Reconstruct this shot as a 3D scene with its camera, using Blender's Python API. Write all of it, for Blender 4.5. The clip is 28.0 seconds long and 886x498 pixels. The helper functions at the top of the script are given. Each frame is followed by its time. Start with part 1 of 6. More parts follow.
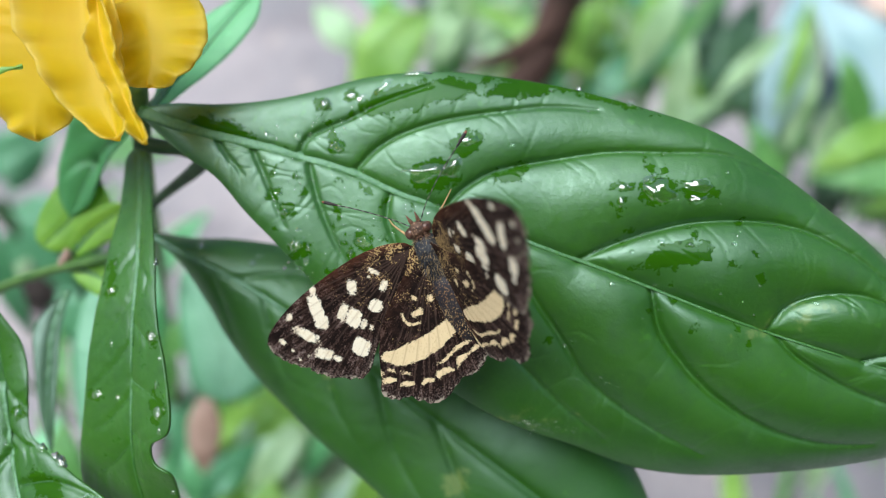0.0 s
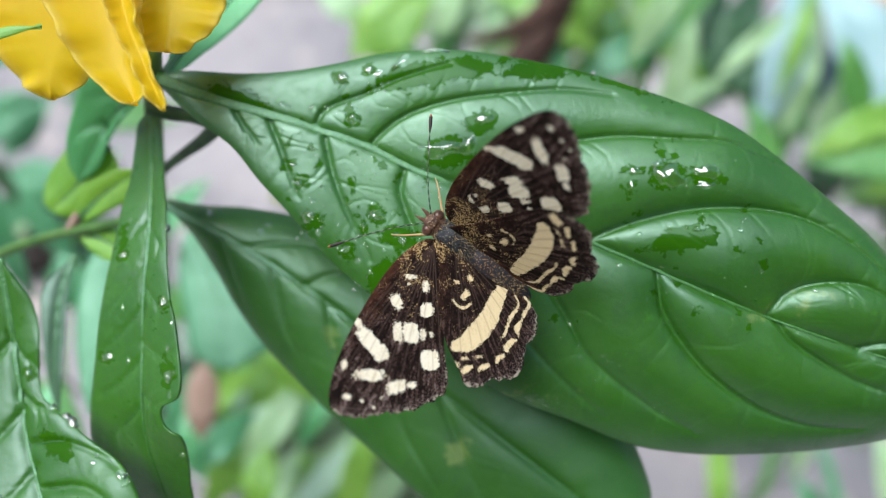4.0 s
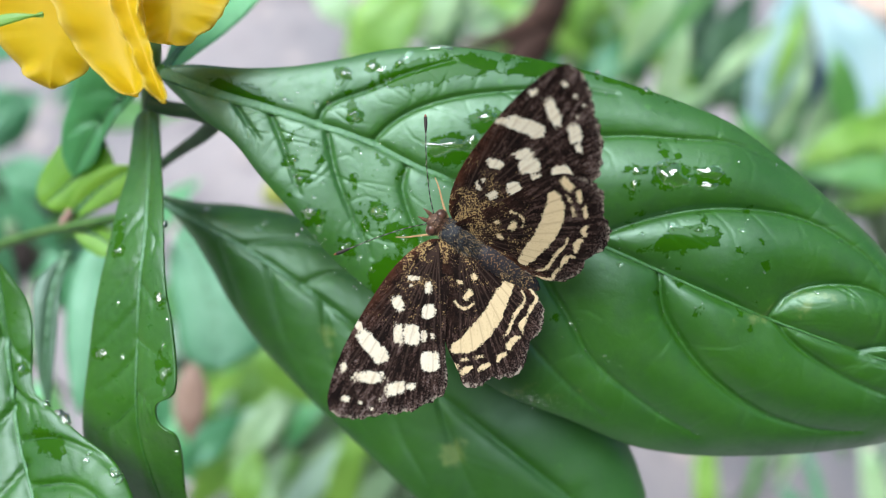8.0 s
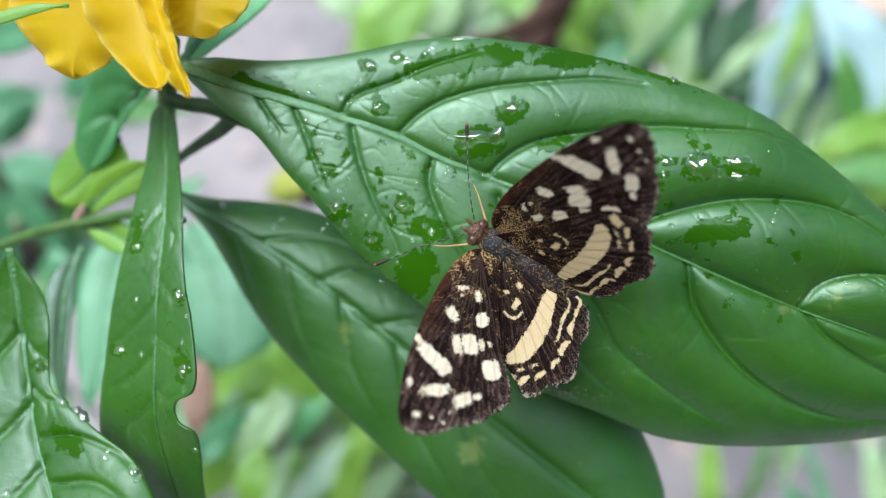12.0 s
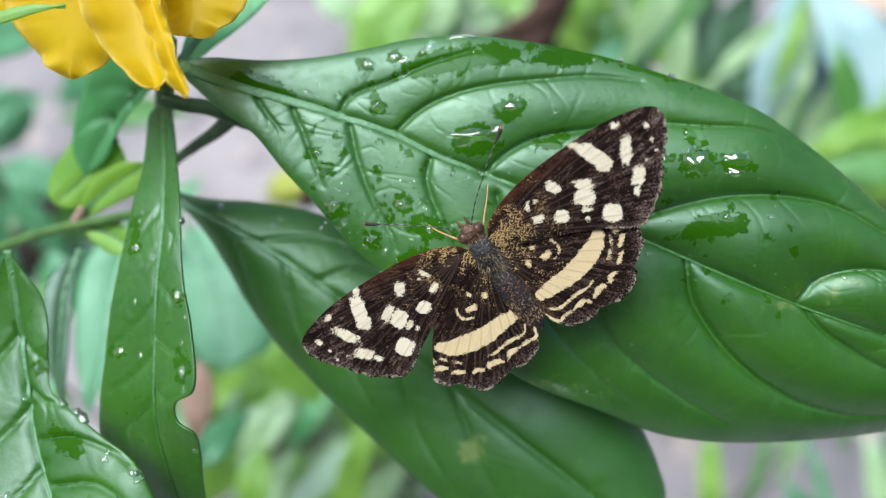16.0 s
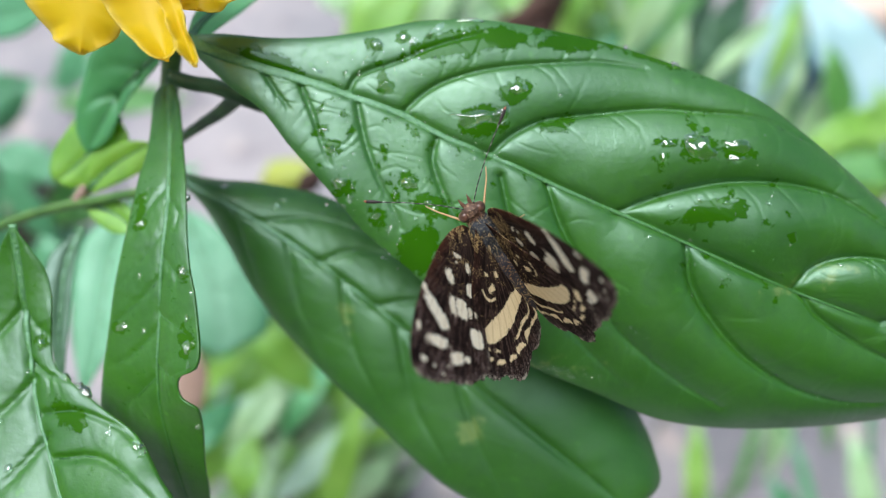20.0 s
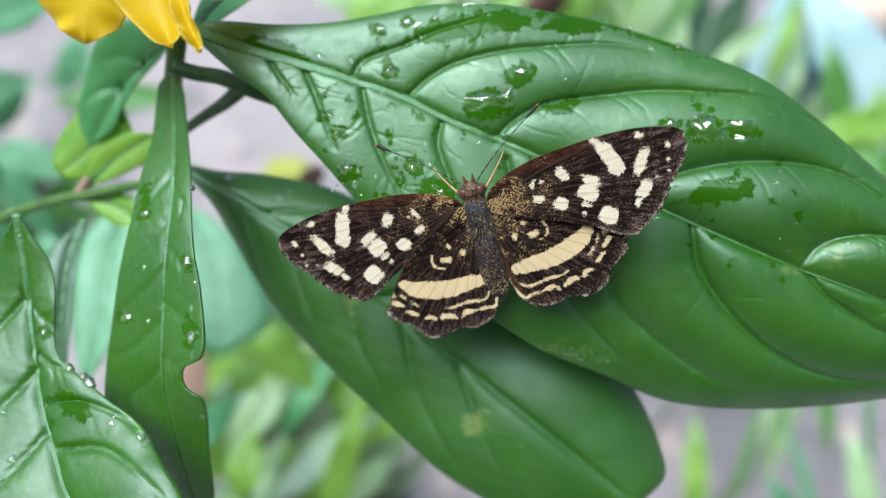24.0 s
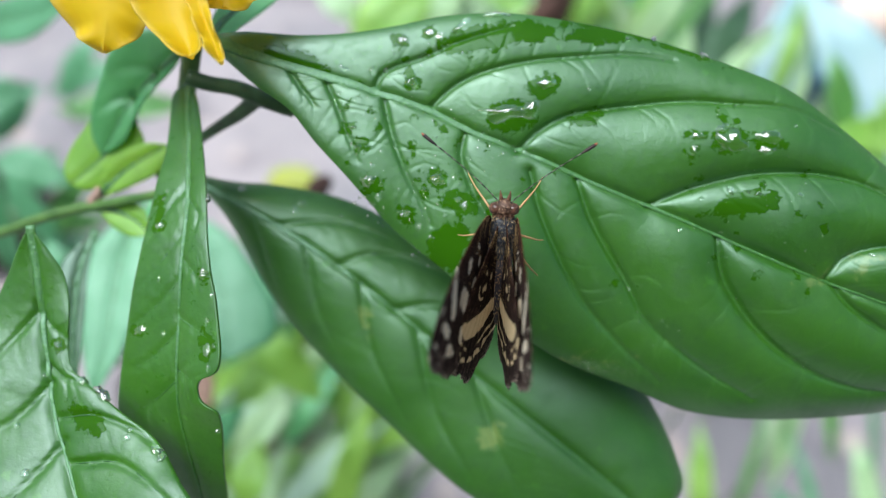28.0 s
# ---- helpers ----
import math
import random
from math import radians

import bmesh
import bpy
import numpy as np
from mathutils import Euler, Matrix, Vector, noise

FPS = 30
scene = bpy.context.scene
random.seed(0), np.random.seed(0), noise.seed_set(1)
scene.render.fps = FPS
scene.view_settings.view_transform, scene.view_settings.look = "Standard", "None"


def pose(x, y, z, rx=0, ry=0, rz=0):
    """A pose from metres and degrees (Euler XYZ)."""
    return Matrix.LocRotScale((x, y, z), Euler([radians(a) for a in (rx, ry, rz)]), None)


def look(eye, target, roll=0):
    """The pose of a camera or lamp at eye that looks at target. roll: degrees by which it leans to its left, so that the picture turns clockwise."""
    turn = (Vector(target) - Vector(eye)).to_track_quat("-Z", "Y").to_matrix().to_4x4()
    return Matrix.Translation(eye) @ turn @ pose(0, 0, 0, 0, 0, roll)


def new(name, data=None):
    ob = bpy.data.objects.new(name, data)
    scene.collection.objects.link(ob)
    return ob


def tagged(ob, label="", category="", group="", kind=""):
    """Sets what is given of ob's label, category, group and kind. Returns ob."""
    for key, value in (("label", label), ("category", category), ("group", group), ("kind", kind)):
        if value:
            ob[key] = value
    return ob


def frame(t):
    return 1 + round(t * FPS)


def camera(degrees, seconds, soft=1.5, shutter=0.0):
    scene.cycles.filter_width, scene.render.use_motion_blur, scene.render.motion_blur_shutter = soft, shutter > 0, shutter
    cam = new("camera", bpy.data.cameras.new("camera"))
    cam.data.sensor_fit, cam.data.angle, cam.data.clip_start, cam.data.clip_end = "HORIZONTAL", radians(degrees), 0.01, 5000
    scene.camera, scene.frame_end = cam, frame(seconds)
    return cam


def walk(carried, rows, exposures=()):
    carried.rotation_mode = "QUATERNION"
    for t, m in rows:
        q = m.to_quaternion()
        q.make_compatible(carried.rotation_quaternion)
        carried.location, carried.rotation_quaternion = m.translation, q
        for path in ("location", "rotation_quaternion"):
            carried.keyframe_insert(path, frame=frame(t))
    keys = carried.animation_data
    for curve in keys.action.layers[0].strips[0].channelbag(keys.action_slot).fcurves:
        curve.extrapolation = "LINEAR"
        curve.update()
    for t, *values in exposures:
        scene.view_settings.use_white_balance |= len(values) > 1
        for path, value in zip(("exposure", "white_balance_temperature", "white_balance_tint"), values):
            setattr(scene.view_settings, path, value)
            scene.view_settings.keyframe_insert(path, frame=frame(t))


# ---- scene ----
MM = 0.001
# the leaf frame: x along the picture's width, y up the slope, z out of the main leaf
BASE = Matrix(((1, 0, 0, 0), (0, 0.866, -0.5, 0), (0, 0.5, 0.866, 0.36), (0, 0, 0, 1)))


def at(x, y, z, rx=0, ry=0, rz=0):
    """A pose in the leaf frame, from millimetres and degrees."""
    return BASE @ pose(x * MM, y * MM, z * MM, rx, ry, rz)


def hinge(x, y, flap, sweep):
    """A wing's pose in the butterfly's space: hinge place in millimetres, flap and sweep in degrees."""
    side = -1 if x < 0 else 1
    return pose(x * MM, y * MM, 0, 0, -side * flap, 0) @ pose(0, 0, 0, 0, 0, side * sweep)


from mathutils import kdtree

# ---- camera ----
cam = camera(58, 28.0, 1.1)
cam.data.dof.use_dof = True
cam.data.dof.focus_distance = 0.0686
cam.data.dof.aperture_fstop = 14.0
walk(cam, [(t, at(x, y, z, a, b, c)) for t, x, y, z, a, b, c in (
    (0, 5.04, 0.97, 71.90, 1.70, 1.81, -2.61), (0.5, 4.45, 0.40, 71.81, 1.71, 1.62, -2.56),
    (1, 4.68, 0.89, 72.32, 1.53, 1.66, -2.49), (1.5, 4.60, 1.77, 72.43, 1.12, 1.52, -2.19),
    (2, 4.35, 1.11, 72.35, 1.15, 1.42, -2.09), (2.5, 3.87, 0.48, 72.08, 1.02, 1.17, -1.94),
    (3, 3.28, 0.30, 72.19, 0.80, 1.06, -1.87), (3.5, 3.51, 0.97, 72.90, 0.26, 1.16, -1.48),
    (5.5, 2.34, -0.25, 72.94, -0.25, 0.61, -0.87), (6, 2.49, -0.12, 73.03, 0.10, 0.44, -0.78),
    (6.5, 2.18, -0.07, 72.82, -0.13, 0.37, -0.58), (7, 1.31, -1.03, 72.39, 0.28, 0.17, -0.99),
    (7.5, 1.57, -0.38, 72.72, 0.39, 0.08, -0.95), (8, 2.17, 0.25, 72.76, 0.36, 0.21, -0.47),
    (8.5, 1.41, 0.05, 72.44, 0.18, 0.15, -0.26), (9, 0.82, -0.26, 72.26, 0.07, 0.17, -0.59),
    (9.5, 0.54, -0.28, 72.50, 0.19, 0.19, -0.87), (10, 0.92, -0.01, 72.37, 0.19, 0.27, -0.62),
    (10.5, 0.72, 0.53, 72.23, -0.13, 0.16, 0.18), (11, -0.00, 0.00, 72.00, -0.00, 0.00, 0.00),
    (11.5, -0.23, 0.04, 72.20, 0.14, 0.01, -0.47), (12, -0.03, 0.26, 72.21, 0.14, 0.03, -0.34),
    (12.5, 0.01, -0.03, 71.53, 0.16, -0.03, -0.01), (14.5, -0.49, -0.21, 71.40, 0.20, -0.05, -0.40),
    (15, -0.11, 0.05, 71.54, 0.23, -0.09, -0.28), (15.5, 0.03, 0.27, 72.01, 0.23, -0.10, -0.52),
    (16, -0.01, -0.07, 72.18, 0.27, -0.04, -0.83), (16.5, -0.38, -0.33, 71.99, 0.32, -0.15, -0.72),
    (17, -0.26, -0.11, 72.11, 0.21, -0.13, -0.50), (17.5, 0.15, -0.01, 72.47, 0.19, -0.09, -0.36),
    (18, 0.26, -0.65, 72.69, 0.17, -0.04, -0.41), (18.5, -0.73, -1.66, 72.34, 0.24, -0.37, -0.31),
    (19, -1.46, -2.04, 72.20, 0.29, -0.74, -0.18), (19.5, -1.71, -1.73, 72.57, 0.20, -0.91, -0.04),
    (20, -1.56, -1.62, 72.94, 0.10, -0.94, 0.11), (20.5, -1.86, -2.48, 72.60, 0.04, -0.86, 0.14),
    (21, -2.32, -3.29, 72.17, -0.08, -0.90, 0.19), (21.5, -2.41, -3.25, 72.05, 0.02, -1.00, 0.29),
    (23.5, -2.88, -3.08, 72.26, 0.33, -1.19, 0.09), (24, -2.34, -2.79, 72.71, 0.29, -1.14, 0.19),
    (24.5, -2.22, -2.59, 72.88, 0.27, -1.15, 0.47), (25, -2.82, -2.77, 73.05, 0.29, -1.26, 0.53),
    (25.5, -3.28, -2.88, 73.11, 0.41, -1.29, 0.23), (26, -3.40, -2.82, 73.05, 0.64, -1.25, 0.04),
    (26.5, -3.06, -2.34, 72.92, 0.68, -1.16, 0.37), (27, -3.08, -2.31, 72.46, 0.70, -1.09, 0.47),
    (27.5, -3.50, -2.37, 72.39, 0.71, -1.08, 0.40), (28, -4.06, -2.33, 72.12, 0.81, -1.23, 0.22),
)], exposures=((0, 1.10), (2, 1.14), (5, 1.21), (10, 1.22), (17, 1.22), (21, 1.28), (28, 1.28)))

# ---- light ----
world = bpy.data.worlds.new("sky")
scene.world = world
world.use_nodes = True
wn = world.node_tree
sky = wn.nodes.new("ShaderNodeTexSky")
sky.sky_type, sky.sun_disc = "NISHITA", False
sky.sun_elevation, sky.sun_rotation = radians(71), radians(-81)
sky.air_density, sky.dust_density, sky.ozone_density = 1.0, 4.0, 1.0
wn.links.new(sky.outputs[0], wn.nodes["Background"].inputs[0])
wn.nodes["Background"].inputs[1].default_value = 0.062
sun = new("sun", bpy.data.lights.new("sun", "SUN"))
# a bright overcast sky near the zenith
sun.data.energy, sun.data.angle, sun.data.color = 1.65, radians(46), (0.90, 0.97, 1.0)
sun.matrix_world = look((-0.31, 0.05, 0.93), (0, 0, 0))


# ---- materials ----
class Mat:
    """A node material with short calls."""

    def __init__(self, name):
        self.m = bpy.data.materials.new(name)
        self.m.use_nodes = True
        self.t = self.m.node_tree
        self.b = self.t.nodes["Principled BSDF"]
        self.out = self.t.nodes["Material Output"]
        self.co = self.t.nodes.new("ShaderNodeTexCoord").outputs["Object"]

    def link(self, a, b):
        self.t.links.new(a, b)

    def put(self, sock, v):
        if isinstance(v, (int, float)):
            sock.default_value = v
        elif isinstance(v, tuple):
            sock.default_value = (*v, 1.0) if len(v) == 3 else v
        else:
            self.link(v, sock)

    def attr(self, name):
        n = self.t.nodes.new("ShaderNodeAttribute")
        n.attribute_name = name
        return n.outputs["Fac"]

    def noise(self, scale, detail=3.0, rough=0.55, vec=None, dist=0.0):
        n = self.t.nodes.new("ShaderNodeTexNoise")
        self.link(vec or self.co, n.inputs["Vector"])
        n.inputs["Scale"].default_value, n.inputs["Detail"].default_value = scale, detail
        n.inputs["Roughness"].default_value, n.inputs["Distortion"].default_value = rough, dist
        return n.outputs["Fac"]

    def voronoi(self, scale, feature="F1"):
        n = self.t.nodes.new("ShaderNodeTexVoronoi")
        n.feature = feature
        self.link(self.co, n.inputs["Vector"])
        n.inputs["Scale"].default_value = scale
        return n.outputs["Distance"]

    def stretch(self, x, y, z):
        n = self.t.nodes.new("ShaderNodeMapping")
        self.link(self.co, n.inputs["Vector"])
        n.inputs["Scale"].default_value = (x, y, z)
        return n.outputs["Vector"]

    def math(self, op, a, b=0.0, c=0.0, clamp=False):
        n = self.t.nodes.new("ShaderNodeMath")
        n.operation, n.use_clamp = op, clamp
        for sock, v in zip(n.inputs, (a, b, c)):
            self.put(sock, v)
        return n.outputs[0]

    def ramp(self, v, lo, hi, a=0.0, b=1.0):
        n = self.t.nodes.new("ShaderNodeMapRange")
        n.interpolation_type = "SMOOTHSTEP"
        for sock, q in zip(n.inputs, (v, lo, hi, a, b)):
            self.put(sock, q)
        return n.outputs[0]

    def mix(self, f, a, b):
        n = self.t.nodes.new("ShaderNodeMix")
        n.data_type = "RGBA"
        self.put(n.inputs[0], f)
        self.put(n.inputs[6], a)
        self.put(n.inputs[7], b)
        return n.outputs[2]

    def random(self):
        return self.t.nodes.new("ShaderNodeObjectInfo").outputs["Random"]

    def bump(self, h, dist, strength=1.0):
        n = self.t.nodes.new("ShaderNodeBump")
        n.inputs["Distance"].default_value, n.inputs["Strength"].default_value = dist, strength
        self.link(h, n.inputs["Height"])
        self.link(n.outputs[0], self.b.inputs["Normal"])
        return n.outputs[0]

    def set(self, **kw):
        for k, v in kw.items():
            self.put(self.b.inputs[k.replace("_", " ")], v)
        return self

    def shine(self, amount, colour):
        """Light that shines through a thin sheet."""
        tr = self.t.nodes.new("ShaderNodeBsdfTranslucent")
        self.put(tr.inputs[0], colour)
        mx = self.t.nodes.new("ShaderNodeMixShader")
        mx.inputs[0].default_value = amount
        self.link(self.b.outputs[0], mx.inputs[1])
        self.link(tr.outputs[0], mx.inputs[2])
        self.link(mx.outputs[0], self.out.inputs[0])


def leaf_material(name, deep, light, vein, rough=0.43, glow=0.10, net=1100.0, gloss=1.0, tint=(0.70, 0.97, 0.92)):
    q = Mat(name)
    big, fine, mid = q.noise(70.0, 4.0), q.noise(1900.0, 4.0, 0.65), q.noise(330.0, 4.0, 0.6)
    v, wet, mark = q.attr("vein"), q.attr("wet"), q.attr("mark")
    col = q.mix(q.ramp(big, 0.3, 0.7), deep, light)
    col = q.mix(q.math("MULTIPLY", q.ramp(mid, 0.5, 0.72), 0.5), col, tuple(c * 0.75 for c in deep))
    col = q.mix(q.math("MULTIPLY", q.ramp(fine, 0.45, 0.75), 0.3), col, tuple(c * 0.65 for c in deep))
    speck = q.ramp(q.noise(620.0, 3.0), 0.66, 0.74)
    col = q.mix(q.math("MULTIPLY", speck, 0.35), col, tuple(min(1.0, c * 1.8) for c in light))
    cells = q.ramp(q.voronoi(net, "DISTANCE_TO_EDGE"), 0.0, 0.10)
    wide = q.ramp(q.voronoi(net * 0.34, "DISTANCE_TO_EDGE"), 0.0, 0.05)
    col = q.mix(q.math("MULTIPLY", q.math("SUBTRACT", 1.0, wide), 0.05), col, vein)
    col = q.mix(q.math("MULTIPLY", v, q.ramp(fine, 0.2, 0.7, 0.6, 1.0), clamp=True), col, vein)
    sore = q.math("ADD", mark, q.math("MULTIPLY", q.math("SUBTRACT", q.noise(900.0, 4.0, 0.65), 0.5), 4.0))
    col = q.mix(q.ramp(sore, -0.35, 0.6, 0.0, 0.6), col, (0.20, 0.28, 0.07))
    edge = q.math("MULTIPLY_ADD", q.math("SUBTRACT", q.noise(950.0, 6.0, 0.75), 0.5), 3.0, wet)
    film = q.ramp(edge, -0.02, 0.03)
    col = q.mix(film, col, q.mix(q.ramp(big, 0.3, 0.7), (light[0] * 0.55, light[1] * 0.62, light[2] * 0.6), (light[0] * 0.85, light[1] * 0.86, light[2] * 0.7)))
    r = q.math("ADD", rough, q.math("MULTIPLY", q.math("SUBTRACT", mid, 0.5), 0.35))
    r = q.math("ADD", r, q.math("MULTIPLY", q.math("SUBTRACT", q.noise(1250.0, 4.0, 0.7), 0.5), 0.42))
    q.set(IOR=1.62, Specular_Tint=tint, Base_Color=col, Roughness=q.math("MULTIPLY_ADD", film, -0.46, r, clamp=True),
          Specular_IOR_Level=q.math("MULTIPLY_ADD", film, -0.85 * gloss, gloss))
    h = q.math("ADD", q.math("MULTIPLY", cells, 0.04), q.math("MULTIPLY", fine, 0.5))
    h = q.math("ADD", h, q.math("MULTIPLY", wide, 0.02))
    h = q.math("ADD", h, q.math("MULTIPLY", mid, 0.75))
    h = q.math("MULTIPLY", h, q.math("SUBTRACT", 1.0, q.math("MULTIPLY", film, 0.85)))
    q.bump(h, 0.00008, 0.7)
    q.shine(glow, tuple(min(1.0, c * 2.2) for c in light))
    return q.m


LEAF = leaf_material("leaf_glossy", (0.020, 0.108, 0.002), (0.034, 0.144, 0.004), (0.08, 0.26, 0.045))
LEAF_DEEP = leaf_material("leaf_deep", (0.020, 0.100, 0.004), (0.036, 0.138, 0.009), (0.045, 0.18, 0.025), 0.47, gloss=0.75)
LEAF_WET = leaf_material("leaf_wet", (0.026, 0.125, 0.003), (0.046, 0.172, 0.006), (0.08, 0.25, 0.05), 0.36, gloss=0.60, tint=(0.74, 0.90, 1.0))
LEAF_SHADE = leaf_material("leaf_shade", (0.05, 0.25, 0.06), (0.10, 0.37, 0.13), (0.16, 0.42, 0.18), 0.4, 0.2)
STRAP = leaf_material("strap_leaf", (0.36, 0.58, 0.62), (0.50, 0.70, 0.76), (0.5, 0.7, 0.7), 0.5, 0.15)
LEAF_BLUE = leaf_material("leaf_bluish", (0.06, 0.26, 0.10), (0.10, 0.34, 0.16), (0.16, 0.4, 0.2), 0.5)
LEAF_FRESH = leaf_material("leaf_fresh", (0.12, 0.45, 0.17), (0.22, 0.58, 0.28), (0.16, 0.44, 0.2), 0.45, 0.25)
LEAF_LIME = leaf_material("leaf_lime", (0.19, 0.42, 0.045), (0.33, 0.57, 0.10), (0.4, 0.6, 0.16), 0.5, 0.3)
LEAF_YOUNG = leaf_material("leaf_young", (0.13, 0.33, 0.015), (0.24, 0.44, 0.03), (0.22, 0.42, 0.04), 0.5, 0.3)
LEAF_MID = leaf_material("leaf_mid", (0.10, 0.30, 0.06), (0.18, 0.42, 0.11), (0.2, 0.42, 0.12), 0.5, 0.25)
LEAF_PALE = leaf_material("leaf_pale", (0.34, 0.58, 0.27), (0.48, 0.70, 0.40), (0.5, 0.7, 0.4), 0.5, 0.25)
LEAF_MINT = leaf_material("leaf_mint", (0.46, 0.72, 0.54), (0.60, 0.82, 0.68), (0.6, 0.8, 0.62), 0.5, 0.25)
LEAF_DARK = leaf_material("leaf_dark", (0.012, 0.06, 0.008), (0.025, 0.10, 0.016), (0.05, 0.13, 0.04), 0.5)


def plain(name, a, b, rough, scale, bump=0.0, metal=0.0):
    q = Mat(name)
    n = q.noise(scale, 5.0)
    q.set(Base_Color=q.mix(q.ramp(n, 0.3, 0.7), a, b), Roughness=rough, Metallic=metal)
    if bump:
        q.bump(q.noise(scale * 3, 4.0), bump)
    return q.m


def rib_material(name, a, b):
    q = Mat(name)
    q.set(Base_Color=q.mix(q.ramp(q.noise(2600.0, 4.0, 0.65), 0.35, 0.65), a, b), Roughness=0.46, IOR=1.6, Specular_IOR_Level=0.9, Specular_Tint=(0.65, 0.95, 0.91))
    q.bump(q.noise(3000.0, 3.0), 0.0001, 0.8)
    return q.m


RIB = rib_material("midrib_pale", (0.022, 0.115, 0.006), (0.050, 0.175, 0.020))
RIB_DEEP = rib_material("midrib_deep", (0.016, 0.09, 0.006), (0.034, 0.14, 0.016))
STEM = plain("stem_green", (0.05, 0.14, 0.03), (0.10, 0.22, 0.05), 0.45, 400.0, 0.0001)
STEM_DARK = plain("stem_dark", (0.020, 0.06, 0.022), (0.04, 0.11, 0.04), 0.5, 400.0, 0.0001)
BARK = plain("bark_brown", (0.04, 0.018, 0.013), (0.09, 0.045, 0.034), 0.8, 150.0, 0.0004)
DRY = plain("dry_leaf", (0.27, 0.17, 0.13), (0.40, 0.28, 0.23), 0.7, 120.0, 0.0003)
BUD = plain("bud_yellow", (0.30, 0.38, 0.05), (0.42, 0.46, 0.10), 0.5, 300.0, 0.0001)
# bluish shade between the far plants, given as a colour
SHADE_TEAL = plain("shade_teal", (0.03, 0.13, 0.18), (0.05, 0.18, 0.24), 0.4, 15.0)
CLAY = plain("clay_pale", (0.82, 0.62, 0.52), (0.9, 0.76, 0.68), 0.7, 40.0, 0.0008)
WALL = plain("unseen_wall_grey_green", (0.10, 0.12, 0.07), (0.20, 0.20, 0.15), 0.9, 4.0, 0.004)
SOIL = plain("soil_dark", (0.02, 0.016, 0.014), (0.05, 0.04, 0.035), 0.9, 90.0, 0.002)


def ground_material():
    q = Mat("ground_concrete")
    a, b, c = q.noise(9.0, 4.0), q.noise(26.0, 5.0), q.voronoi(34.0)
    col = q.mix(q.ramp(a, 0.35, 0.65), (0.255, 0.25, 0.27), (0.40, 0.365, 0.38))
    col = q.mix(q.math("MULTIPLY", q.ramp(b, 0.48, 0.68), 0.7), col, (0.18, 0.17, 0.185))
    col = q.mix(q.math("MULTIPLY", q.ramp(c, 0.36, 0.20), q.ramp(b, 0.45, 0.6), clamp=True), col, (0.60, 0.50, 0.47))
    q.set(Base_Color=col, Roughness=0.8)
    q.bump(q.noise(200.0, 5.0), 0.001, 0.6)
    return q.m


def petal_material():
    q = Mat("petal_yellow")
    streak = q.noise(260.0, 3.0, 0.5, q.stretch(3.0, 0.6, 3.0))
    big = q.noise(90.0, 3.0)
    col = q.mix(q.ramp(big, 0.3, 0.7), (0.78, 0.58, 0.010), (0.84, 0.66, 0.020))
    col = q.mix(q.math("MULTIPLY", q.ramp(streak, 0.45, 0.8), 0.3), col, (0.76, 0.46, 0.006))
    col = q.mix(q.ramp(q.attr("rim"), 0.75, 1.0, 0.0, 0.55), col, (0.88, 0.76, 0.22))
    q.set(Base_Color=col, Roughness=0.5)
    q.bump(q.noise(700.0, 3.0), 0.00008, 0.5)
    q.shine(0.55, (0.92, 0.74, 0.04))
    return q.m


def water_material():
    q = Mat("water")
    q.set(Base_Color=(1.0, 1.0, 1.0), Roughness=0.0, IOR=1.33, Transmission_Weight=1.0, Coat_Weight=1.0, Coat_Roughness=0.03, Coat_IOR=2.4)
    return q.m


